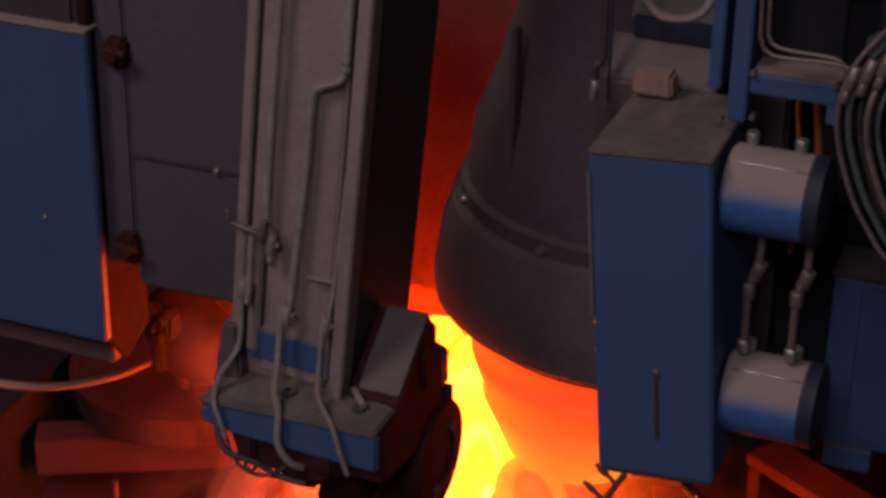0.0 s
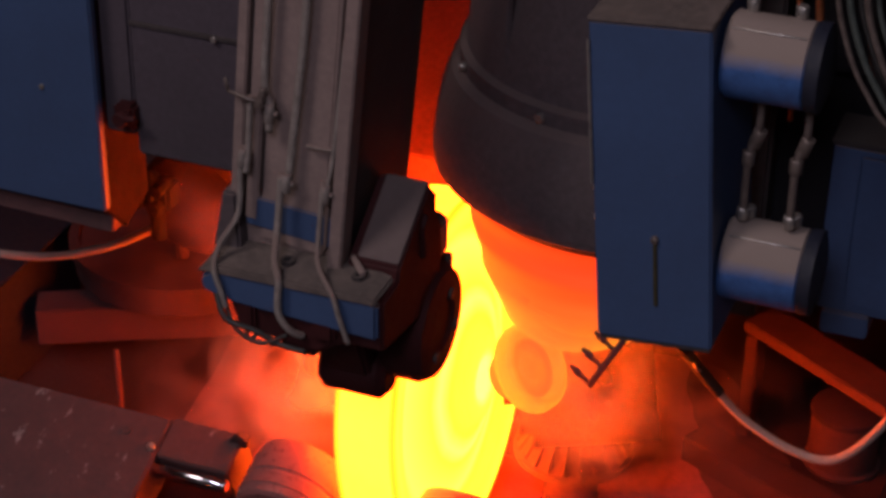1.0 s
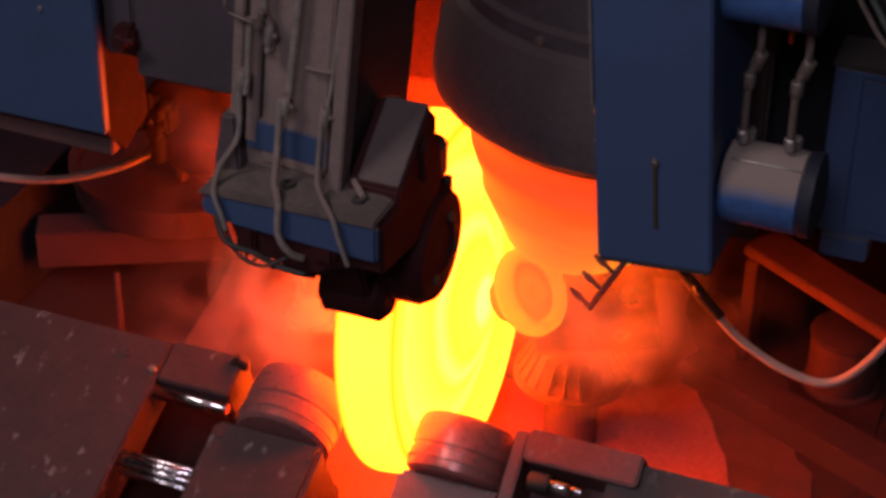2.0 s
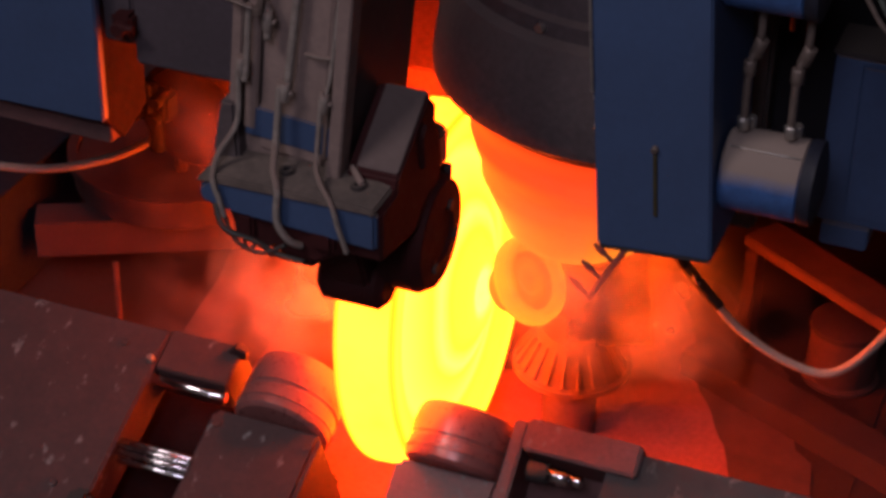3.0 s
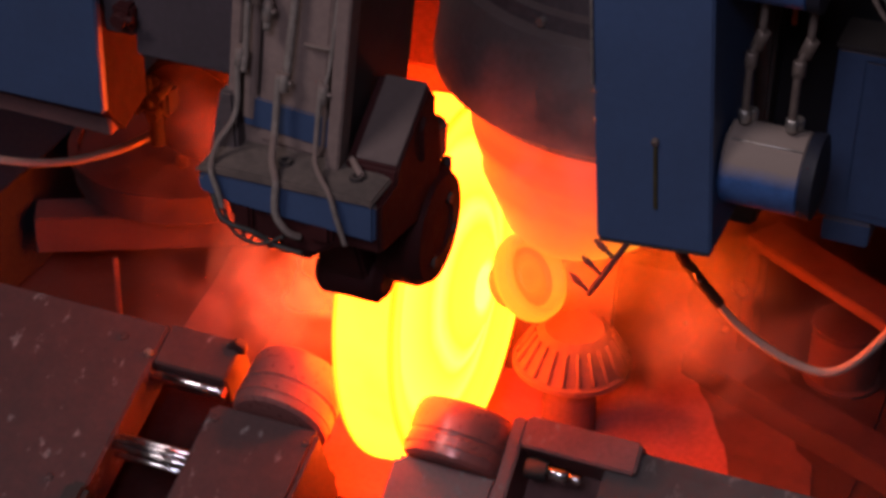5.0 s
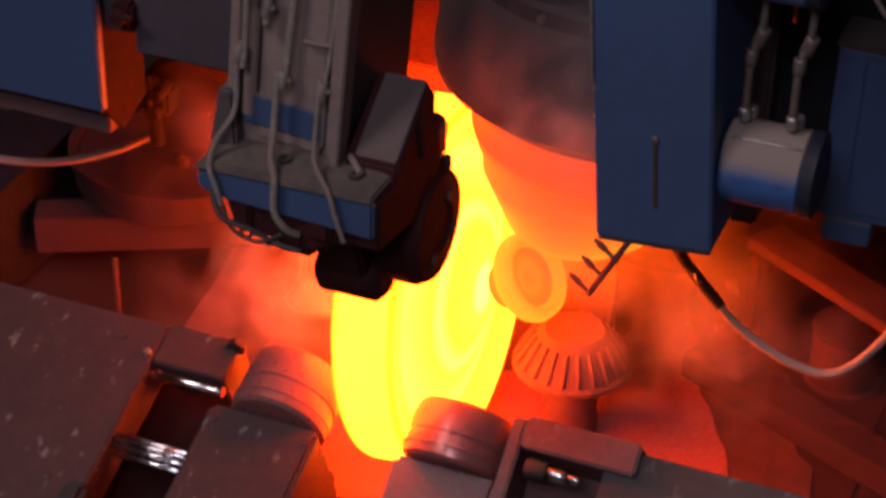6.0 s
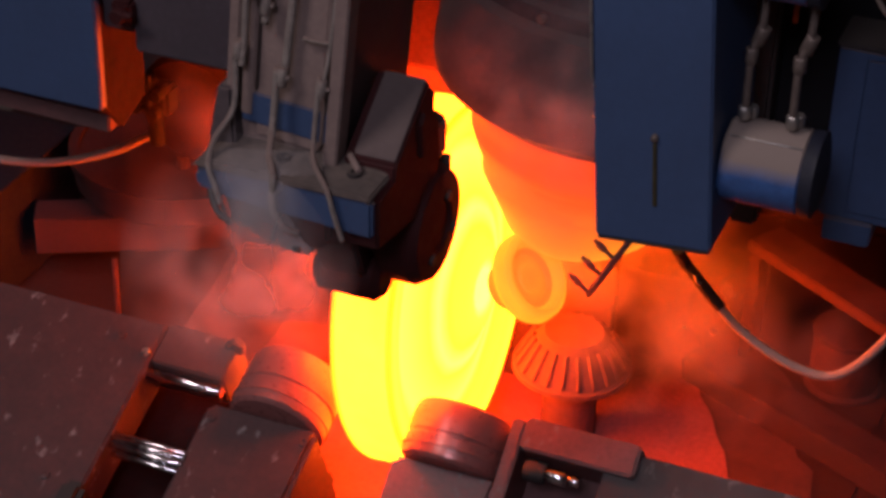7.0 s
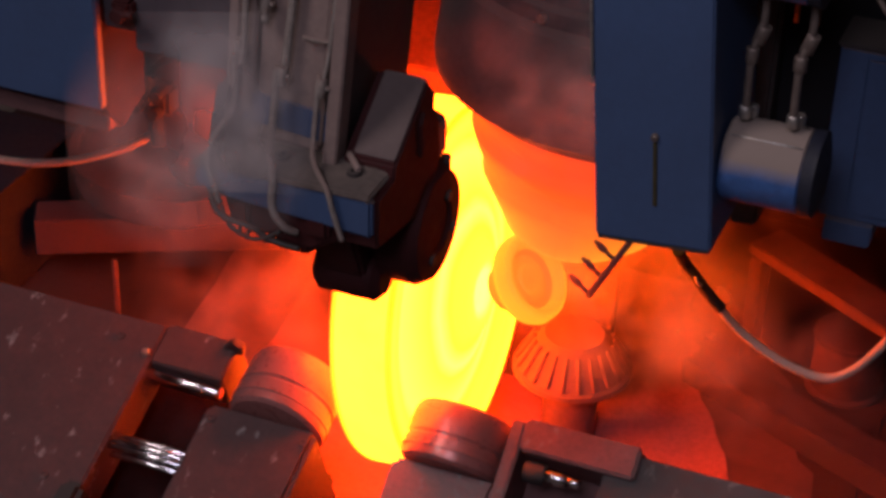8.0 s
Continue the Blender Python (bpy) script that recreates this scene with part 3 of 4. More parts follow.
def guide_roll(base, rx, u, n, r, near, far, label):
    """A barrel roll lying up the slope of its stand, its axis towards the wheel's shaft."""
    at = Vector(base) + Matrix.Rotation(math.radians(rx), 3, "X") @ Vector((u, 0, n))
    g = thing("guide_roll", *at, label, "roll", "guide rolls", rx=rx)
    mid = near + 0.42 * (far - near)
    profile = [(0.001, near), (r - 0.012, near), (r - 0.002, near + 0.008), (r, near + 0.02), (r, mid - 0.006), (r - 0.004, mid - 0.003), (r - 0.004, mid + 0.003), (r, mid + 0.006), (r, far - 0.05), (r - 0.003, far - 0.022), (r - 0.009, far - 0.007), (r - 0.018, far), (0.001, far)]
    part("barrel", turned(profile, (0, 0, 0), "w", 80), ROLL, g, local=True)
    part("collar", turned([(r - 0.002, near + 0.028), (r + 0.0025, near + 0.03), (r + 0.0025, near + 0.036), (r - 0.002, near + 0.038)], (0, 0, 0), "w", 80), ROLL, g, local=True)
    return g


ROLL_A = guide_roll((-0.6, -0.37, 0.84), 23, 0.335, -0.05, 0.122, -0.195, -0.03, "worn steel guide roll reflecting the glow beside the wheel")
ROLL_B = guide_roll((0.268, -0.311, 0.767), 40, -0.130, -0.037, 0.124, -0.166, -0.018, "worn steel guide roll with a groove, red with reflected glow")


# ---- ribbed coupling under the hub ----
def coupling():
    u, w = 0.21, 0.31
    c = thing("ribbed_coupling", u, w, 0.25, "ribbed dark-red coupling flange below the roll", "coupling")
    part("shaft", turned([(0.001, 0.25), (0.075, 0.25), (0.075, 0.5), (0.001, 0.5)], (u, w, 0), "z", 48), SCALE, c)
    cone = part("cone", turned([(0.001, 0.48), (0.15, 0.48), (0.163, 0.485), (0.163, 0.50), (0.15, 0.505), (0.11, 0.575), (0.08, 0.60), (0.001, 0.60)], (u, w, 0), "z", 64), SCALE, c)
    for k in range(22):
        a = 2 * math.pi * k / 22
        d = Vector((math.cos(a), math.sin(a), 0))
        part("rib", rod(Vector((u, w, 0.508)) + d * 0.153, Vector((u, w, 0.585)) + d * 0.105, 0.006, 8), SCALE, cone)
    return c


coupling()


# ---- edging roll pressed against the wheel ----
def cone_roll():
    """The conical roll that hangs from the hood down to the edging roll, in rings along its leaning axis."""
    c = thing("cone_roll", 0.28, -0.06, 1.03, "conical steel roll hanging from the hood, its orange light put in as emission", "roll")
    rings = [(1.62, 0.39), (1.52, 0.37), (1.505, 0.36), (1.45, 0.335), (1.44, 0.34), (1.40, 0.318), (1.33, 0.275), (1.32, 0.28), (1.24, 0.225), (1.18, 0.185), (1.14, 0.14), (1.12, 0.08)]
    bm = bmesh.new()
    loops = []
    for z, r in rings:
        f = (z - 1.06) / 0.56
        cu, cw = 0.285 + 0.135 * f, -0.05 + 0.05 * f
        loops.append([bm.verts.new((cu + r * math.cos(a), cw + r * math.sin(a), z)) for a in (2 * math.pi * i / 80 for i in range(80))])
    for a, b in zip(loops, loops[1:]):
        for i in range(80):
            f = bm.faces.new((a[i], b[i], b[(i + 1) % 80], a[(i + 1) % 80]))
            f.smooth = True
    bm.faces.new(loops[0][::-1])
    bm.faces.new(loops[-1])
    bmesh.ops.recalc_face_normals(bm, faces=bm.faces)
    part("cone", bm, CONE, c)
    part("thrust_ring", turned([(0.375, 1.545), (0.388, 1.54), (0.394, 1.555), (0.385, 1.57), (0.375, 1.57)], (0.405, -0.005, 0), "z", 80), BELL, c, "dark ring under the hood")
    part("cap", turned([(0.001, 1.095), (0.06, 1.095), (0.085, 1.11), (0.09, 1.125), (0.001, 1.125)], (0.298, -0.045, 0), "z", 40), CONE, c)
    return c


# light of wheel and steam on the cone, emitted by it and redder outwards
CONE = glow_steel("glow_orange_cone_steel", [(0.0, (1, 0.290, 0.02)), (0.1, (1, 0.24, 0.014)), (0.2, (1, 0.30, 0.02)), (0.28, (1, 0.20, 0.014)), (0.36, (1, 0.15, 0.01)), (0.45, (1, 0.085, 0.006)), (0.55, (1, 0.05, 0.004))], 1.1)
cone_roll()
EDGE_POSE = MILL @ Matrix.Translation((0.256, -0.183, 1.083)) @ Vector((0.79, -0.15, 0.60)).to_track_quat("X", "Z").to_matrix().to_4x4()


def edging_roll():
    r = thing("edging_roll", 0, 0, 0, "edging roll with a ringed face, the wheel's orange light put in as emission", "roll")
    r.matrix_world = EDGE_POSE
    part("face", turned([(0.001, -0.022), (0.03, -0.022), (0.036, -0.028), (0.06, -0.03), (0.072, -0.02), (0.072, -0.045), (0.001, -0.045)], (0, 0, 0), "u", 72), ROLL_GLOW_DEEP, r, "recessed face with a dimmer red emission", local=True)
    part("collar", turned([(0.071, -0.03), (0.078, -0.004), (0.086, 0.005), (0.096, 0.004), (0.104, -0.004), (0.110, -0.03), (0.106, -0.042), (0.08, -0.046)], (0, 0, 0), "u", 72), ROLL_GLOW, r, "bright raised collar", local=True)
    part("flange", turned([(0.08, -0.043), (0.104, -0.041), (0.098, -0.052), (0.075, -0.058)], (0, 0, 0), "u", 72), ROLL_GLOW_DEEP, r, local=True)
    part("neck", turned([(0.001, -0.045), (0.07, -0.045), (0.06, -0.06), (0.055, -0.11), (0.001, -0.11)], (0, 0, 0), "u", 48), ROLL_GLOW_DEEP, r, local=True)
    return r


EDGER = edging_roll()

# ---- spray bar ----
def spray_bar():
    s = thing("spray_bar", 0.42, -0.3, 1.1, "thin steel spray bar with upright nozzles", "spray bar")
    a, b = Vector((0.42, -0.31, 1.15)), Vector((0.503, -0.3, 1.31))
    part("manifold", rod(a, b, 0.0075), SCALE, s)
    for t in (0.03, 0.34, 0.65):
        p = a.lerp(b, t)
        d = Vector((-0.04, 0.0, 0.032))
        noz = part("nozzle", rod(p, p + d, 0.005), SCALE, s)
        part("tip", joined(rod(p + d * 0.6, p + d * 1.05, 0.008), rod(p + d * 1.0, p + d * 1.25, 0.005)), SCALE, noz)
    part("bracket", tube([b, b + Vector((0.05, 0.02, 0.06)), b + Vector((0.12, 0.06, 0.14))], 0.007), SCALE, s)
    return s


spray_bar()

# ---- right-hand background ----
def frame_beam():
    b = thing("red_beam", 0.95, 0.69, 0.25, "rusty square beam on a plate leg, red with reflected glow", "beam", "bed beams")
    part("top_bar", bar((0.565, 0.945, 0.64), (1.4, 0.43, 0.64), 0.135, 0.035), RUSTBEAM, b)
    part("leg", block(0.545, 0.58, 0.86, 1.0, 0.25, 0.605, 0.004), RUSTBEAM, b)
    part("leg", block(1.26, 1.3, 0.44, 0.56, 0.25, 0.605, 0.004), RUSTBEAM, b)
    return b


frame_beam()
single("red_beam", bar((0.45, 0.735, 0.34), (1.2, 0.38, 0.34), 0.12, 0.085), SHADED_STEEL, "low beam on the bed plate, shade put into its dark colour", "beam", "bed beams")


def pillar_drum():
    d = thing("pillar_drum", 0.86, 0.86, 0.25, "short dark-topped steel drum standing on the bed plate", "drum")
    part("barrel", turned([(0.001, 0.25), (0.10, 0.25), (0.10, 0.425), (0.001, 0.425)], (0.86, 0.86, 0), "z", 48), RUSTBEAM, d)
    part("lid", turned([(0.001, 0.425), (0.104, 0.425), (0.106, 0.43), (0.104, 0.442), (0.09, 0.448), (0.001, 0.448)], (0.86, 0.86, 0), "z", 48), SHADED_STEEL, d)
    part("foot_ring", turned([(0.10, 0.25), (0.112, 0.25), (0.112, 0.262), (0.10, 0.27)], (0.86, 0.86, 0), "z", 48), RUSTBEAM, d)
    return d


pillar_drum()


def side_box():
    b = thing("blue_side_box", 1.2, -0.5, 1.56, "dusty dark-blue steel box behind the cylinders", "machine housing")
    part("body", block(0.93, 1.5, -0.5, -0.1, 1.60, 1.97, 0.005), BLUE, b)
    part("foot", block(0.945, 1.04, -0.5, -0.15, 1.545, 1.598, 0.004), BLUE, b)
    part("door", block(0.985, 1.48, -0.506, -0.5, 1.62, 1.955, 0.003), BLUE, b)
    part("top", block(0.925, 1.5, -0.505, -0.1, 1.97, 1.98, 0.003), DARK, b, "dark top plate")
    return b


side_box()


def back_frame():
    f = thing("mill_frame", 1.1, -0.3, 1.5, "dark oily steel frame behind the cylinders, shade put into its black back", "machine frame")
    part("post", block(0.74, 0.80, -0.44, -0.12, 1.50, 3.0, 0.008), DARK, f)
    part("back", block(0.80, 1.6, -0.38, -0.12, 1.60, 3.0, 0.008), SHADE_BLACK, f)
    for z in (2.08, 2.3, 2.52):
        part("rail", block(0.80, 1.6, -0.42, -0.38, z, z + 0.04, 0.004), SHADE_BLACK, f)
    part("cable", tube([(0.97, -0.45, 2.9), (0.96, -0.46, 2.3), (0.99, -0.46, 2.1), (1.05, -0.46, 2.0)], 0.012), RUBBER, f)
    return f


back_frame()


def sleeved_hose():
    h = thing("drooping_hose", 0.85, 0.0, 0.87, "pale braided hose hanging in a loop with a black sleeve", "hose", "hoses")
    part("hose", tube([(0.555, -0.05, 1.15), (0.561, 0, 1.094), (0.622, 0.0, 1.029), (0.715, 0, 0.939), (0.847, 0, 0.876), (0.956, 0, 0.882), (1.056, 0, 1.018), (1.12, 0.0, 1.2), (1.14, 0.0, 1.6)], 0.011), HOSE, h)
    part("sleeve", tube([(0.553, -0.055, 1.16), (0.561, 0, 1.094), (0.59, 0.0, 1.063), (0.622, 0.0, 1.029), (0.66, 0.0, 0.991)], 0.0145), RUBBER, h, "black rubber sleeve")
    part("clip", tube([(0.592, -0.012, 1.072), (0.60, -0.018, 1.06), (0.608, -0.012, 1.052)], 0.004), BRIGHT, h, "bare wire clip")
    return h


sleeved_hose()

single("junction_box", prism([(0.548, 2.343), (0.551, 2.388), (0.622, 2.388), (0.626, 2.343)], -0.66, -0.61, "w", 0.006), BROWN, "small brown junction box on the blue cabinet", "junction box")


def upper_gear():
    g = thing("upper_housing", 0.6, -0.45, 2.3, "dark housing with a dusty sloping blue top", "machine housing")
    part("body", prism([(-0.52, 2.44), (-0.46, 2.52), (-0.2, 2.56), (-0.2, 2.30), (-0.42, 2.30), (-0.52, 2.38)], 0.50, 0.68, "u", 0.006), DARK, g)
    part("blue_stripe", block(0.51, 0.69, -0.535, -0.515, 2.405, 2.445, 0.003), NAVY, g)
    part("cover", prism([(-0.575, 2.33), (-0.57, 2.345), (-0.525, 2.405), (-0.515, 2.405), (-0.515, 2.25), (-0.56, 2.25)], 0.47, 0.685, "u", 0.004), BELL, g)
    part("coil", tube([(0.56, -0.72, 2.60), (0.59, -0.70, 2.53), (0.63, -0.70, 2.515), (0.68, -0.70, 2.535), (0.71, -0.70, 2.60)], 0.008), PIPE, g, "looped grey pipe")
    return g


upper_gear()


def drop_line():
    d = thing("grease_line", 0.47, -0.6, 2.29, "thin hanging grease line with a bare nozzle", "pipe")
    part("line", tube([(0.475, -0.6, 2.9), (0.476, -0.6, 2.45), (0.475, -0.6, 2.38), (0.462, -0.6, 2.36), (0.462, -0.6, 2.33)], 0.006), DARK, d)
    part("nozzle", rod((0.462, -0.6, 2.335), (0.46, -0.6, 2.295), 0.009), BRIGHT, d)
    part("line", tube([(0.505, -0.66, 2.9), (0.505, -0.66, 2.32)], 0.003), NAVY, d)
    return d


drop_line()


def blue_bracket():
    b = thing("blue_bracket", 0.8, -0.75, 2.38, "blue steel bracket frame with bolts and dusty ledge", "bracket")
    part("post", block(0.712, 0.735, -0.76, -0.70, 2.42, 3.1, 0.003), BLUE, b)
    part("post", block(0.752, 0.785, -0.77, -0.66, 2.37, 3.1, 0.003), BLUE, b)
    part("shelf", block(0.79, 0.945, -0.78, -0.68, 2.43, 2.47, 0.004), BLUE, b)
    part("web", block(0.79, 0.93, -0.70, -0.68, 2.47, 3.1, 0.003), SHADE_BLACK, b)
    part("tab", block(0.925, 0.948, -0.78, -0.75, 2.395, 2.44, 0.003), BLUE, b)
    for u, z in ((0.745, 2.375), (0.795, 2.47), (0.80, 2.39), (0.938, 2.47)):
        part("bolt", hexagon((u, -0.79, z), (u, -0.77, z), 0.0055), LINK, b)
    return b


blue_bracket()
single("bent_tube", tube([(0.80, -0.85, 3.0), (0.814, -0.85, 2.606), (0.819, -0.85, 2.555), (0.832, -0.85, 2.537), (0.86, -0.85, 2.532), (0.959, -0.85, 2.533), (0.98, -0.85, 2.50)], 0.004, steps=8), LINK, "thin bent steel tube", "pipe", "bent tubes")
single("bent_tube", tube([(0.815, -0.85, 3.0), (0.827, -0.85, 2.608), (0.831, -0.85, 2.565), (0.842, -0.85, 2.551), (0.87, -0.85, 2.546), (0.948, -0.85, 2.542), (0.965, -0.85, 2.51)], 0.004, steps=8), LINK, "thin bent steel tube", "pipe", "bent tubes")
single("copper_pipe", tube([(0.83, -0.5, 3.0), (0.834, -0.5, 2.5), (0.843, -0.5, 2.42), (0.86, -0.5, 2.32), (0.874, -0.5, 2.2), (0.876, -0.5, 2.0)], 0.008), COPPER, "bright orange painted steel pipe", "pipe", "orange pipes")
single("copper_pipe", tube([(0.826, -0.5, 2.42), (0.826, -0.5, 2.31), (0.837, -0.5, 2.2), (0.84, -0.5, 2.0)], 0.005), COPPER, "thin orange painted pipe", "pipe", "orange pipes")
for k in range(7):
    du, dw = 0.016 * k, 0.012 * (k % 3)
    mat = (LINK, GREEN, RUBBER, LINK, GREEN, RUBBER, GREEN)[k]
    single("hydraulic_hose", tube([(1.13 + du, -0.86 + dw, 2.80), (1.04 + du, -0.87 + dw, 2.64), (0.985 + du, -0.88 + dw, 2.56 - 0.3 * du), (0.966 + du, -0.9 + dw, 2.50 - 0.2 * du), (0.968 + du, -0.9 + dw, 2.43), (0.995 + du * 0.9, -0.9 + dw, 2.345 + 0.4 * du), (1.03 + du * 0.8, -0.9 + dw, 2.28 + 0.5 * du), (1.09 + du * 0.6, -0.9 + dw, 2.215 + 0.5 * du), (1.25, -0.88 + dw, 2.155 + 0.4 * du)], 0.0048 + 0.0012 * (k % 2)), mat, "hydraulic hose in a hanging bundle", "hose", "hose bundle")


def hose_manifold():
    m = thing("hose_manifold", 0.99, -0.88, 2.5, "dusty green-grey hose manifold with bare couplings", "manifold")
    part("body", bar((0.985, -0.84, 2.575), (1.14, -0.82, 2.68), 0.05, 0.05), GREEN, m)
    for k in range(5):
        u, z = 0.985 + 0.026 * k, 2.55 + 0.016 * k
        part("coupling", joined(hexagon((u, -0.885, z), (u - 0.012, -0.895, z - 0.04), 0.011), rod((u - 0.01, -0.893, z - 0.035), (u - 0.016, -0.9, z - 0.06), 0.008)), LINK, m)
    return m


hose_manifold()


# ---- left-hand background ----
def blue_panel():
    p = thing("blue_housing", -0.9, -0.55, 1.49, "large flat blue steel housing with a dusty top", "machine housing")
    door = part("door", block(-1.5, -0.666, -0.55, -0.525, 1.49, 2.232, 0.004), BLUE, p)
    part("lid", block(-1.5, -0.664, -0.555, -0.47, 2.232, 2.24, 0.002), DUSTY, p, "dust-covered top")
    part("screw", rod((-0.802, -0.556, 1.782), (-0.802, -0.545, 1.782), 0.006, 10), BRIGHT, door)
    part("carrier", block(-1.5, -0.705, -0.525, -0.2, 1.62, 3.2, 0.01), DARK, p)
    part("side_cheek", prism([(-0.524, 3.0), (-0.524, 1.48), (-0.455, 1.40), (-0.345, 1.44), (-0.345, 3.0)], -0.70, -0.672, "u", 0.003), SHADED_SCALE, p, "scaled side plate glowing orange in the light of the wheel")
    return p


blue_panel()
single("channel_beam", bar((-1.4, -0.45, 1.47), (-0.68, -0.45, 1.455), 0.1, 0.05), SCALE, "rusty channel under the blue housing", "beam")


def sooty_housing():
    w = thing("sooty_housing", -0.5, -0.3, 1.62, "dark sooty purple-grey housing behind the column", "machine housing")
    part("front", block(-0.60, -0.2, -0.5, -0.46, 1.63, 3.2, 0.006), WALL, w)
    part("body", block(-0.58, -0.22, -0.46, -0.1, 1.70, 3.2, 0.0), WALL, w)
    # plate added over the side cheek where its glow fades upwards
    part("front", block(-0.71, -0.602, -0.5, -0.46, 1.675, 3.2, 0.006), WALL, w)
    # dark seam across the front
    part("thin_strip", block(-0.60, -0.2, -0.506, -0.5, 1.945, 1.957, 0.002), DARK, w)
    part("screw", rod((-0.391, -0.515, 1.951), (-0.391, -0.5, 1.951), 0.007, 8), BRIGHT, w)
    for z in (2.19, 1.73):
        part("lug", joined(block(-0.64, -0.59, -0.53, -0.48, z - 0.03, z + 0.03, 0.008), rod((-0.615, -0.55, z), (-0.615, -0.5, z), 0.018), rod((-0.60, -0.545, z + 0.01), (-0.575, -0.545, z + 0.01), 0.008)), ROLLDARK, w, "dark hinge lug")
    return w


sooty_housing()


def valve_cluster():
    v = thing("valve_cluster", -0.85, 0.1, 0.9, "round scaled housing with a cluster of valves", "valve")
    part("housing", turned([(0.001, 0.08), (0.14, 0.08), (0.155, 0.1), (0.155, 0.4), (0.001, 0.4)], (-0.80, 0, 1.15), "w", 48), SHADED_SCALE, v)
    part("valve_body", block(-0.93, -0.82, 0.0, 0.07, 1.16, 1.24, 0.01), SHADE_BLACK, v)
    for u, z in ((-0.92, 1.235), (-0.87, 1.25), (-0.84, 1.235), (-0.90, 1.19), (-0.85, 1.18)):
        part("knob", hexagon((u, -0.03, z), (u, 0.03, z), 0.018), SHADE_BLACK, v)
    part("stem", rod((-0.86, -0.02, 1.20), (-0.86, -0.02, 1.29), 0.008), SHADE_BLACK, v)
    part("drain", rod((-0.9, 0.08, 1.03), (-0.9, 0.08, 1.13), 0.022), SHADE_BLACK, v)
    return v


valve_cluster()
single("red_beam", bar((-1.52, 0.385, 0.50), (-0.5, 0.91, 0.50), 0.12, 0.12), SHADED_STEEL, "beam along the bed, coloured dark for the shade it lies in", "beam", "bed beams")


def round_vessel():
    v = thing("round_vessel", -1.2, 0.74, 0.505, "round steel vessel resting on the beam, coloured dark for shade", "vessel")
    part("wall", turned([(0.001, 0.505), (0.30, 0.505), (0.335, 0.53), (0.335, 0.60), (0.32, 0.615), (0.001, 0.615)], (-1.2, 0.74, 0), "z", 64), SHADED_STEEL, v)
    part("rim", turned([(0.32, 0.60), (0.35, 0.60), (0.35, 0.63), (0.32, 0.63)], (-1.2, 0.74, 0), "z", 64), SHADED_STEEL, v)
    part("stub", rod((-1.14, 0.62, 0.615), (-1.14, 0.62, 0.66), 0.02), SHADED_STEEL, v)
    return v


round_vessel()
def dark_cabinet():
    c = thing("dark_cabinet", -1.8, 0.2, 0.25, "dark navy steel box beside the beam, coloured to stay dark in the glow", "machine housing")
    part("body", block(-2.1, -1.56, 0.2, 0.7, 0.25, 0.61, 0.006), NAVY, c)
    part("lid", block(-2.1, -1.55, 0.19, 0.7, 0.61, 0.62, 0.003), NAVY, c)
    return c


dark_cabinet()
single("stand_pipe", rod((-1.17, 0.25, 0.25), (-1.17, 0.25, 0.50), 0.009), RUSTBEAM, "thin rusty stand pipe", "pipe")
single("drooping_hose", tube([(-1.9, 0.1, 0.86), (-1.6, 0.1, 0.845), (-1.422, 0.1, 0.848), (-1.238, 0.1, 0.883), (-1.054, 0.1, 0.961), (-0.919, 0.1, 1.05), (-0.84, 0.12, 1.11)], 0.012), HOSE, "pale hose sagging between fittings", "hose", "hoses")


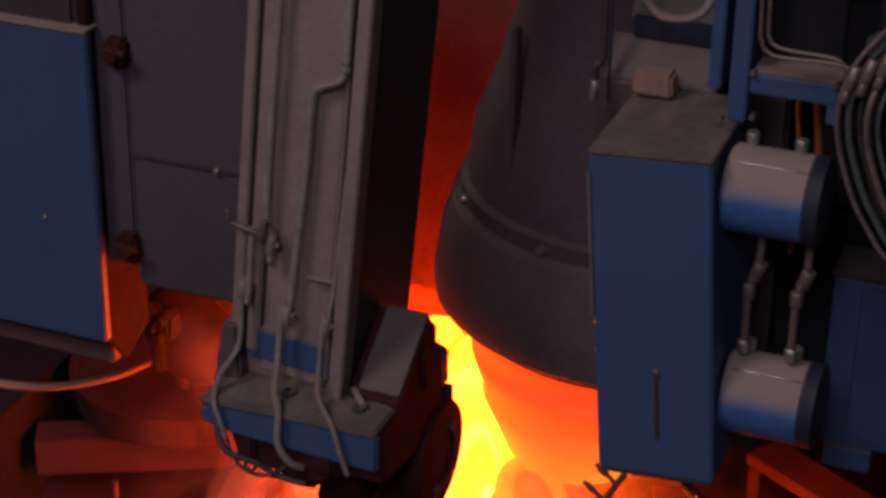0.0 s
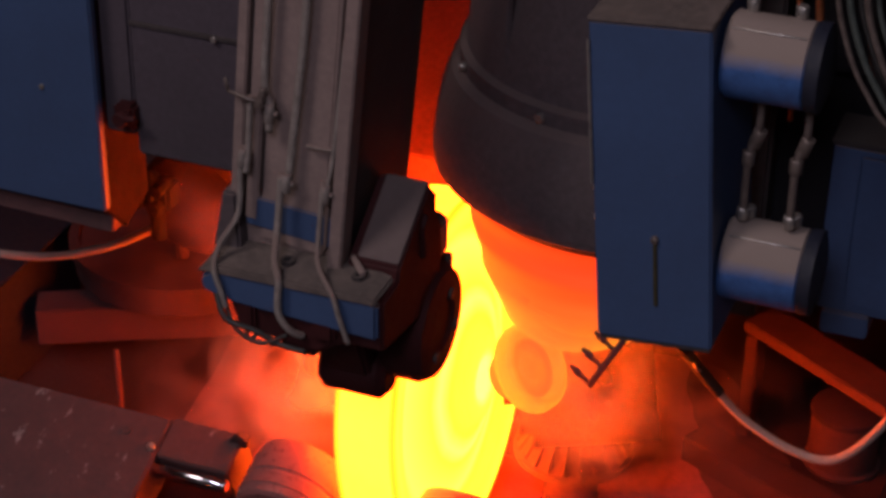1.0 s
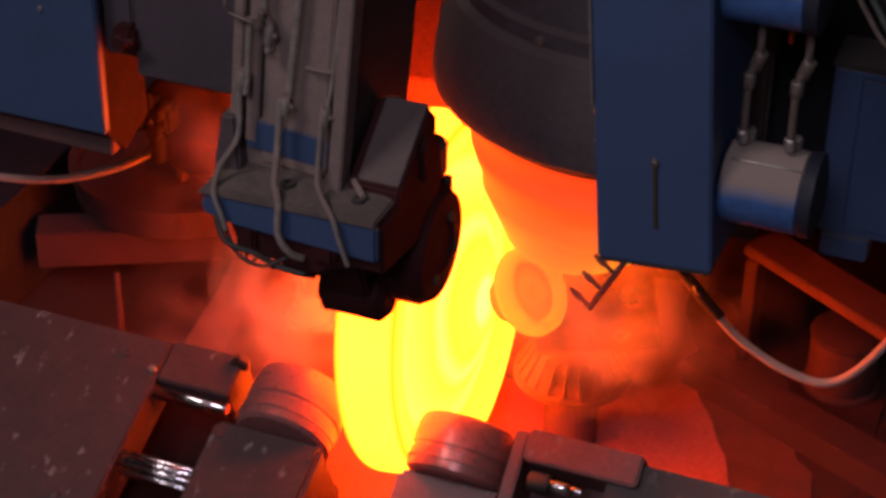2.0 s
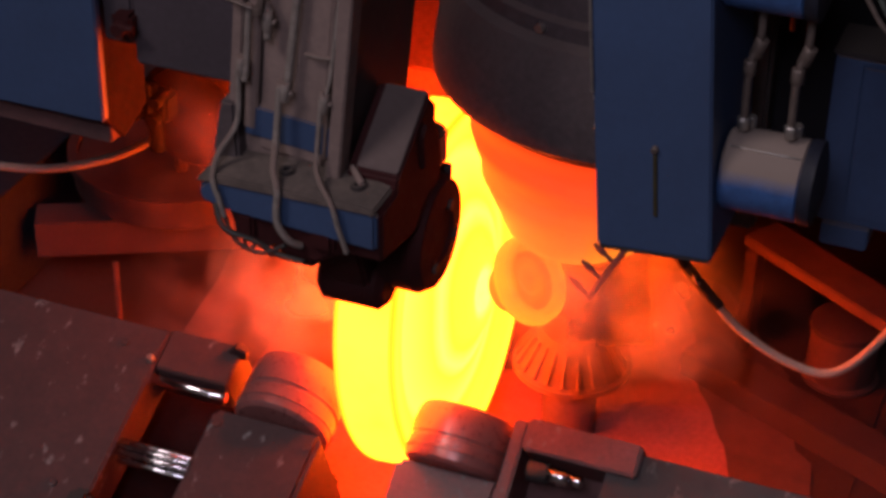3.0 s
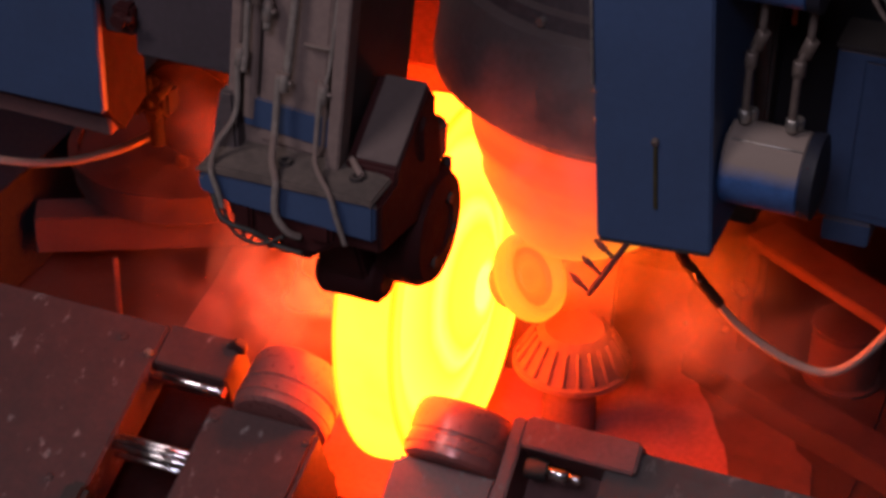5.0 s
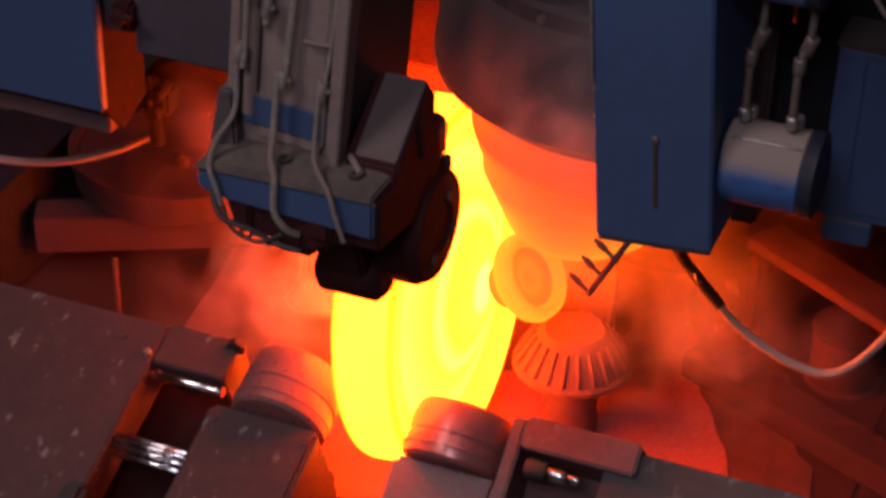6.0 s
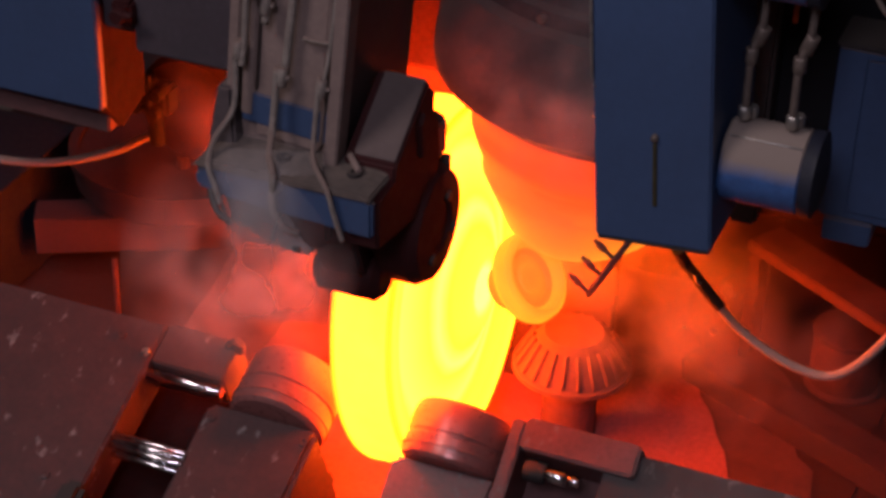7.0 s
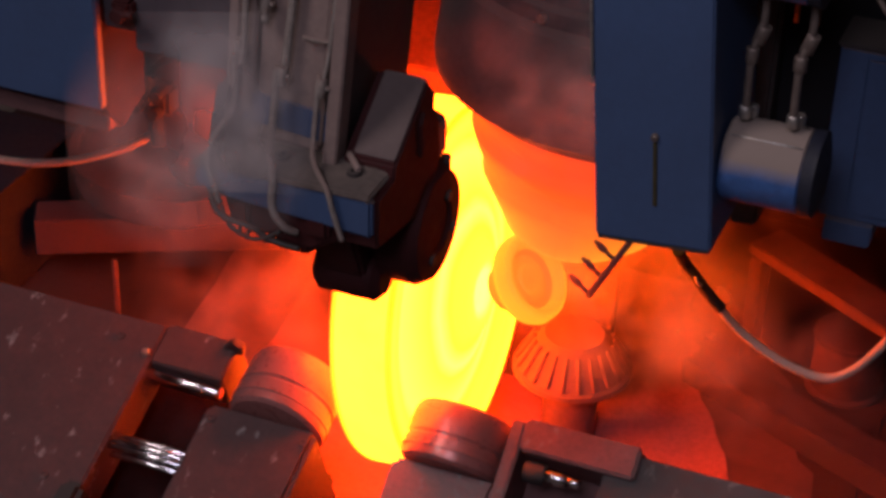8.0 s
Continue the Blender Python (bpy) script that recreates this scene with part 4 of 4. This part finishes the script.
# ---- steam ----
def steam_material(name, density, colour):
    """Thin vapour: lets light through, scatters some, and thins out towards its rim."""
    m, nt, p = material(name)
    nt.nodes.remove(p)
    out = nt.nodes["Material Output"]
    co = nt.nodes.new("ShaderNodeTexCoord")
    sub = nt.nodes.new("ShaderNodeVectorMath")
    sub.operation = "SUBTRACT"
    sub.inputs[1].default_value = (0.5, 0.5, 0.5)
    nt.links.new(co.outputs["Generated"], sub.inputs[0])
    flat = nt.nodes.new("ShaderNodeVectorMath")
    flat.operation = "MULTIPLY"
    flat.inputs[1].default_value = (1, 1, 0)
    nt.links.new(sub.outputs[0], flat.inputs[0])
    ln = nt.nodes.new("ShaderNodeVectorMath")
    ln.operation = "LENGTH"
    nt.links.new(flat.outputs[0], ln.inputs[0])
    info = nt.nodes.new("ShaderNodeObjectInfo")
    off = nt.nodes.new("ShaderNodeVectorMath")
    off.operation = "SCALE"
    off.inputs[0].default_value = (9, 7, 5)
    nt.links.new(info.outputs["Random"], off.inputs["Scale"])
    add = nt.nodes.new("ShaderNodeVectorMath")
    nt.links.new(co.outputs["Object"], add.inputs[0])
    nt.links.new(off.outputs[0], add.inputs[1])
    n = node(nt, "ShaderNodeTexNoise", Scale=5.0, Detail=2.5, Roughness=0.45, Distortion=0.3)
    nt.links.new(add.outputs[0], n.inputs["Vector"])
    body = ramp(nt, n.outputs[0], [(0.34, (0, 0, 0)), (0.78, (1, 1, 1))])
    body.color_ramp.interpolation = "EASE"
    fade = ramp(nt, ln.outputs["Value"], [(0.03, (1, 1, 1)), (0.2, (0.55, 0.55, 0.55)), (0.33, (0.2, 0.2, 0.2)), (0.48, (0, 0, 0))])
    fade.color_ramp.interpolation = "EASE"
    mul = nt.nodes.new("ShaderNodeMath")
    mul.operation = "MULTIPLY"
    nt.links.new(body.outputs[0], mul.inputs[0])
    nt.links.new(fade.outputs[0], mul.inputs[1])
    amt = nt.nodes.new("ShaderNodeMath")
    amt.operation = "MULTIPLY"
    amt.inputs[1].default_value = density
    nt.links.new(mul.outputs[0], amt.inputs[0])
    dif = node(nt, "ShaderNodeBsdfDiffuse", Color=(*colour, 1))
    tra = node(nt, "ShaderNodeBsdfTranslucent", Color=(*colour, 1))
    both = nt.nodes.new("ShaderNodeMixShader")
    nt.links.new(dif.outputs[0], both.inputs[1])
    nt.links.new(tra.outputs[0], both.inputs[2])
    clear = nt.nodes.new("ShaderNodeBsdfTransparent")
    fin = nt.nodes.new("ShaderNodeMixShader")
    nt.links.new(amt.outputs[0], fin.inputs[0])
    nt.links.new(clear.outputs[0], fin.inputs[1])
    nt.links.new(both.outputs[0], fin.inputs[2])
    nt.links.new(fin.outputs[0], out.inputs[0])
    return m


# white steam tinted towards red: the wheel's light is put into its colour
STEAM = steam_material("thick_steam", 0.52, (0.85, 0.77, 0.72))
THIN = steam_material("red_tinted_steam", 0.3, (0.78, 0.5, 0.46))
WHITE = steam_material("pale_steam", 0.75, (0.82, 0.74, 0.74))
GREY = steam_material("red_tinted_grey_steam", 0.52, (0.8, 0.62, 0.6))


def wisp_sheet(width, height, seed):
    """One billowing sheet of vapour in x and y, folded in z."""
    bm = bmesh.new()
    n = 18
    grid = [[bm.verts.new(((i / n - 0.5) * width, (j / n - 0.5) * height, 0.05 * min(width, height) * noise.noise(Vector((i / n * 2.6, j / n * 2.6, seed * 3.7))))) for i in range(n + 1)] for j in range(n + 1)]
    for j in range(n):
        for i in range(n):
            f = bm.faces.new((grid[j][i], grid[j][i + 1], grid[j + 1][i + 1], grid[j + 1][i]))
            f.smooth = True
    return bm


PLUMES = []


def plume(rows, width, height, mat, label, seed, layers=3):
    """A puff of steam in several folded sheets, moving through rows of (seconds, u, w, z)."""
    p = thing("steam_plume", *rows[0][1:], label, "steam", "steam plumes")
    for k in range(layers):
        bm = wisp_sheet(width * (1 - 0.12 * k), height * (1 - 0.1 * k), seed + k)
        bmesh.ops.transform(bm, matrix=pose(0.03 * (k - 1), (k - (layers - 1) / 2) * 0.07, 0.02 * k, 62, 12 * (k - 1), 21 + 14 * (k - 1)), verts=bm.verts)
        part("wisp", bm, mat, p, local=True)
    PLUMES.append((p, rows))


HAZE = "orange-tinted steam drifting off the hot wheel"
plume([(0, 0.28, 0.2, 0.82), (1, 0.29, 0.2, 0.84), (2, 0.34, 0.22, 0.82), (3.5, 0.45, 0.22, 0.84), (6, 0.5, 0.22, 0.86), (8, 0.47, 0.22, 0.84)], 0.62, 0.6, STEAM, HAZE, 1, 2)
plume([(0, 0.25, 0.1, 1.02), (1, 0.26, 0.1, 1.04), (2, 0.25, 0.12, 1.08), (4, 0.25, 0.1, 1.06), (6, 0.27, 0.12, 1.1), (8, 0.25, 0.1, 1.08)], 0.45, 0.6, STEAM, HAZE, 5, 2)
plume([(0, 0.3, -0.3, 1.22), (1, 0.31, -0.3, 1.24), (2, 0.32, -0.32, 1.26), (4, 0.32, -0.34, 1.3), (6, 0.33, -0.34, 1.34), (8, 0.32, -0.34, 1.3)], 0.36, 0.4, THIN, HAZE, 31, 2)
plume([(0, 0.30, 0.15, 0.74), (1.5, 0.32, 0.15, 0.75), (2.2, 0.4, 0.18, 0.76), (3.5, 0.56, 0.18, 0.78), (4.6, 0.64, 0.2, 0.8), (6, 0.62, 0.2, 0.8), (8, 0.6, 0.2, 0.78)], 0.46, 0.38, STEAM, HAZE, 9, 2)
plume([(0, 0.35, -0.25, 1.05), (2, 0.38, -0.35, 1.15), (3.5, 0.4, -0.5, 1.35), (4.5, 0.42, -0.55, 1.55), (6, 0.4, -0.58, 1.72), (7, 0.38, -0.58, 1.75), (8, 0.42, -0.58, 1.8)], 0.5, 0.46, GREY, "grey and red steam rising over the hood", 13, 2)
plume([(0, -0.4, 0.1, 0.8), (4, -0.42, 0.1, 0.83), (8, -0.4, 0.1, 0.85)], 0.7, 0.8, THIN, "red-tinted haze beside the wheel", 17, 2)
plume([(0, -0.32, -0.2, 0.92), (3, -0.32, -0.2, 0.95), (5, -0.32, -0.2, 0.95), (6.3, -0.3, -0.22, 0.97), (6.8, -0.1, -0.95, 1.42), (7.1, 0.0, -1.08, 1.62), (7.5, -0.03, -1.1, 1.76), (8, -0.09, -1.1, 1.85)], 0.44, 0.44, WHITE, "grey steam rising past the pressing head", 21, 3)
plume([(0, 0.45, 0.3, 0.72), (3.5, 0.5, 0.3, 0.74), (4.5, 0.62, 0.22, 0.8), (6, 0.76, 0.2, 0.84), (8, 0.74, 0.2, 0.82)], 0.8, 0.62, THIN, "red-tinted haze drifting over the bed beams", 61, 2)
plume([(0, -0.66, 0.1, 0.56), (4, -0.68, 0.1, 0.58), (8, -0.66, 0.1, 0.6)], 0.8, 0.7, THIN, "red-tinted haze low over the apron", 41, 2)
plume([(0, -0.58, -0.08, 1.2), (2, -0.57, -0.08, 1.24), (5, -0.58, -0.08, 1.22), (8, -0.56, -0.08, 1.26)], 0.56, 0.6, THIN, "red-tinted haze before the valves", 51, 2)


def motions():
    walk(cam, [(t, eye(x, z, p, y, r)) for t, x, z, p, y, r in ROWS], EXPOSURES)
    steps = [i * 0.25 for i in range(33)]
    walk(WHEEL, [(t, WHEEL_POSE @ pose(0, 0, 0, 200 * t)) for t in steps])
    walk(EDGER, [(t, EDGE_POSE @ pose(0, 0, 0, -220 * t)) for t in steps])
    for ob, rows in PLUMES:
        walk(ob, [(t, MILL @ pose(u, w, z, 3 * math.sin(t), 0, 4 * math.sin(0.7 * t + 1))) for t, u, w, z in rows])
    for ob, rate in ((ROLL_A, 700), (ROLL_B, -700)):
        m = ob.matrix_world.copy()
        walk(ob, [(i * 0.1, m @ pose(0, 0, 0, 0, rate * i * 0.1)) for i in range(81)])


motions()
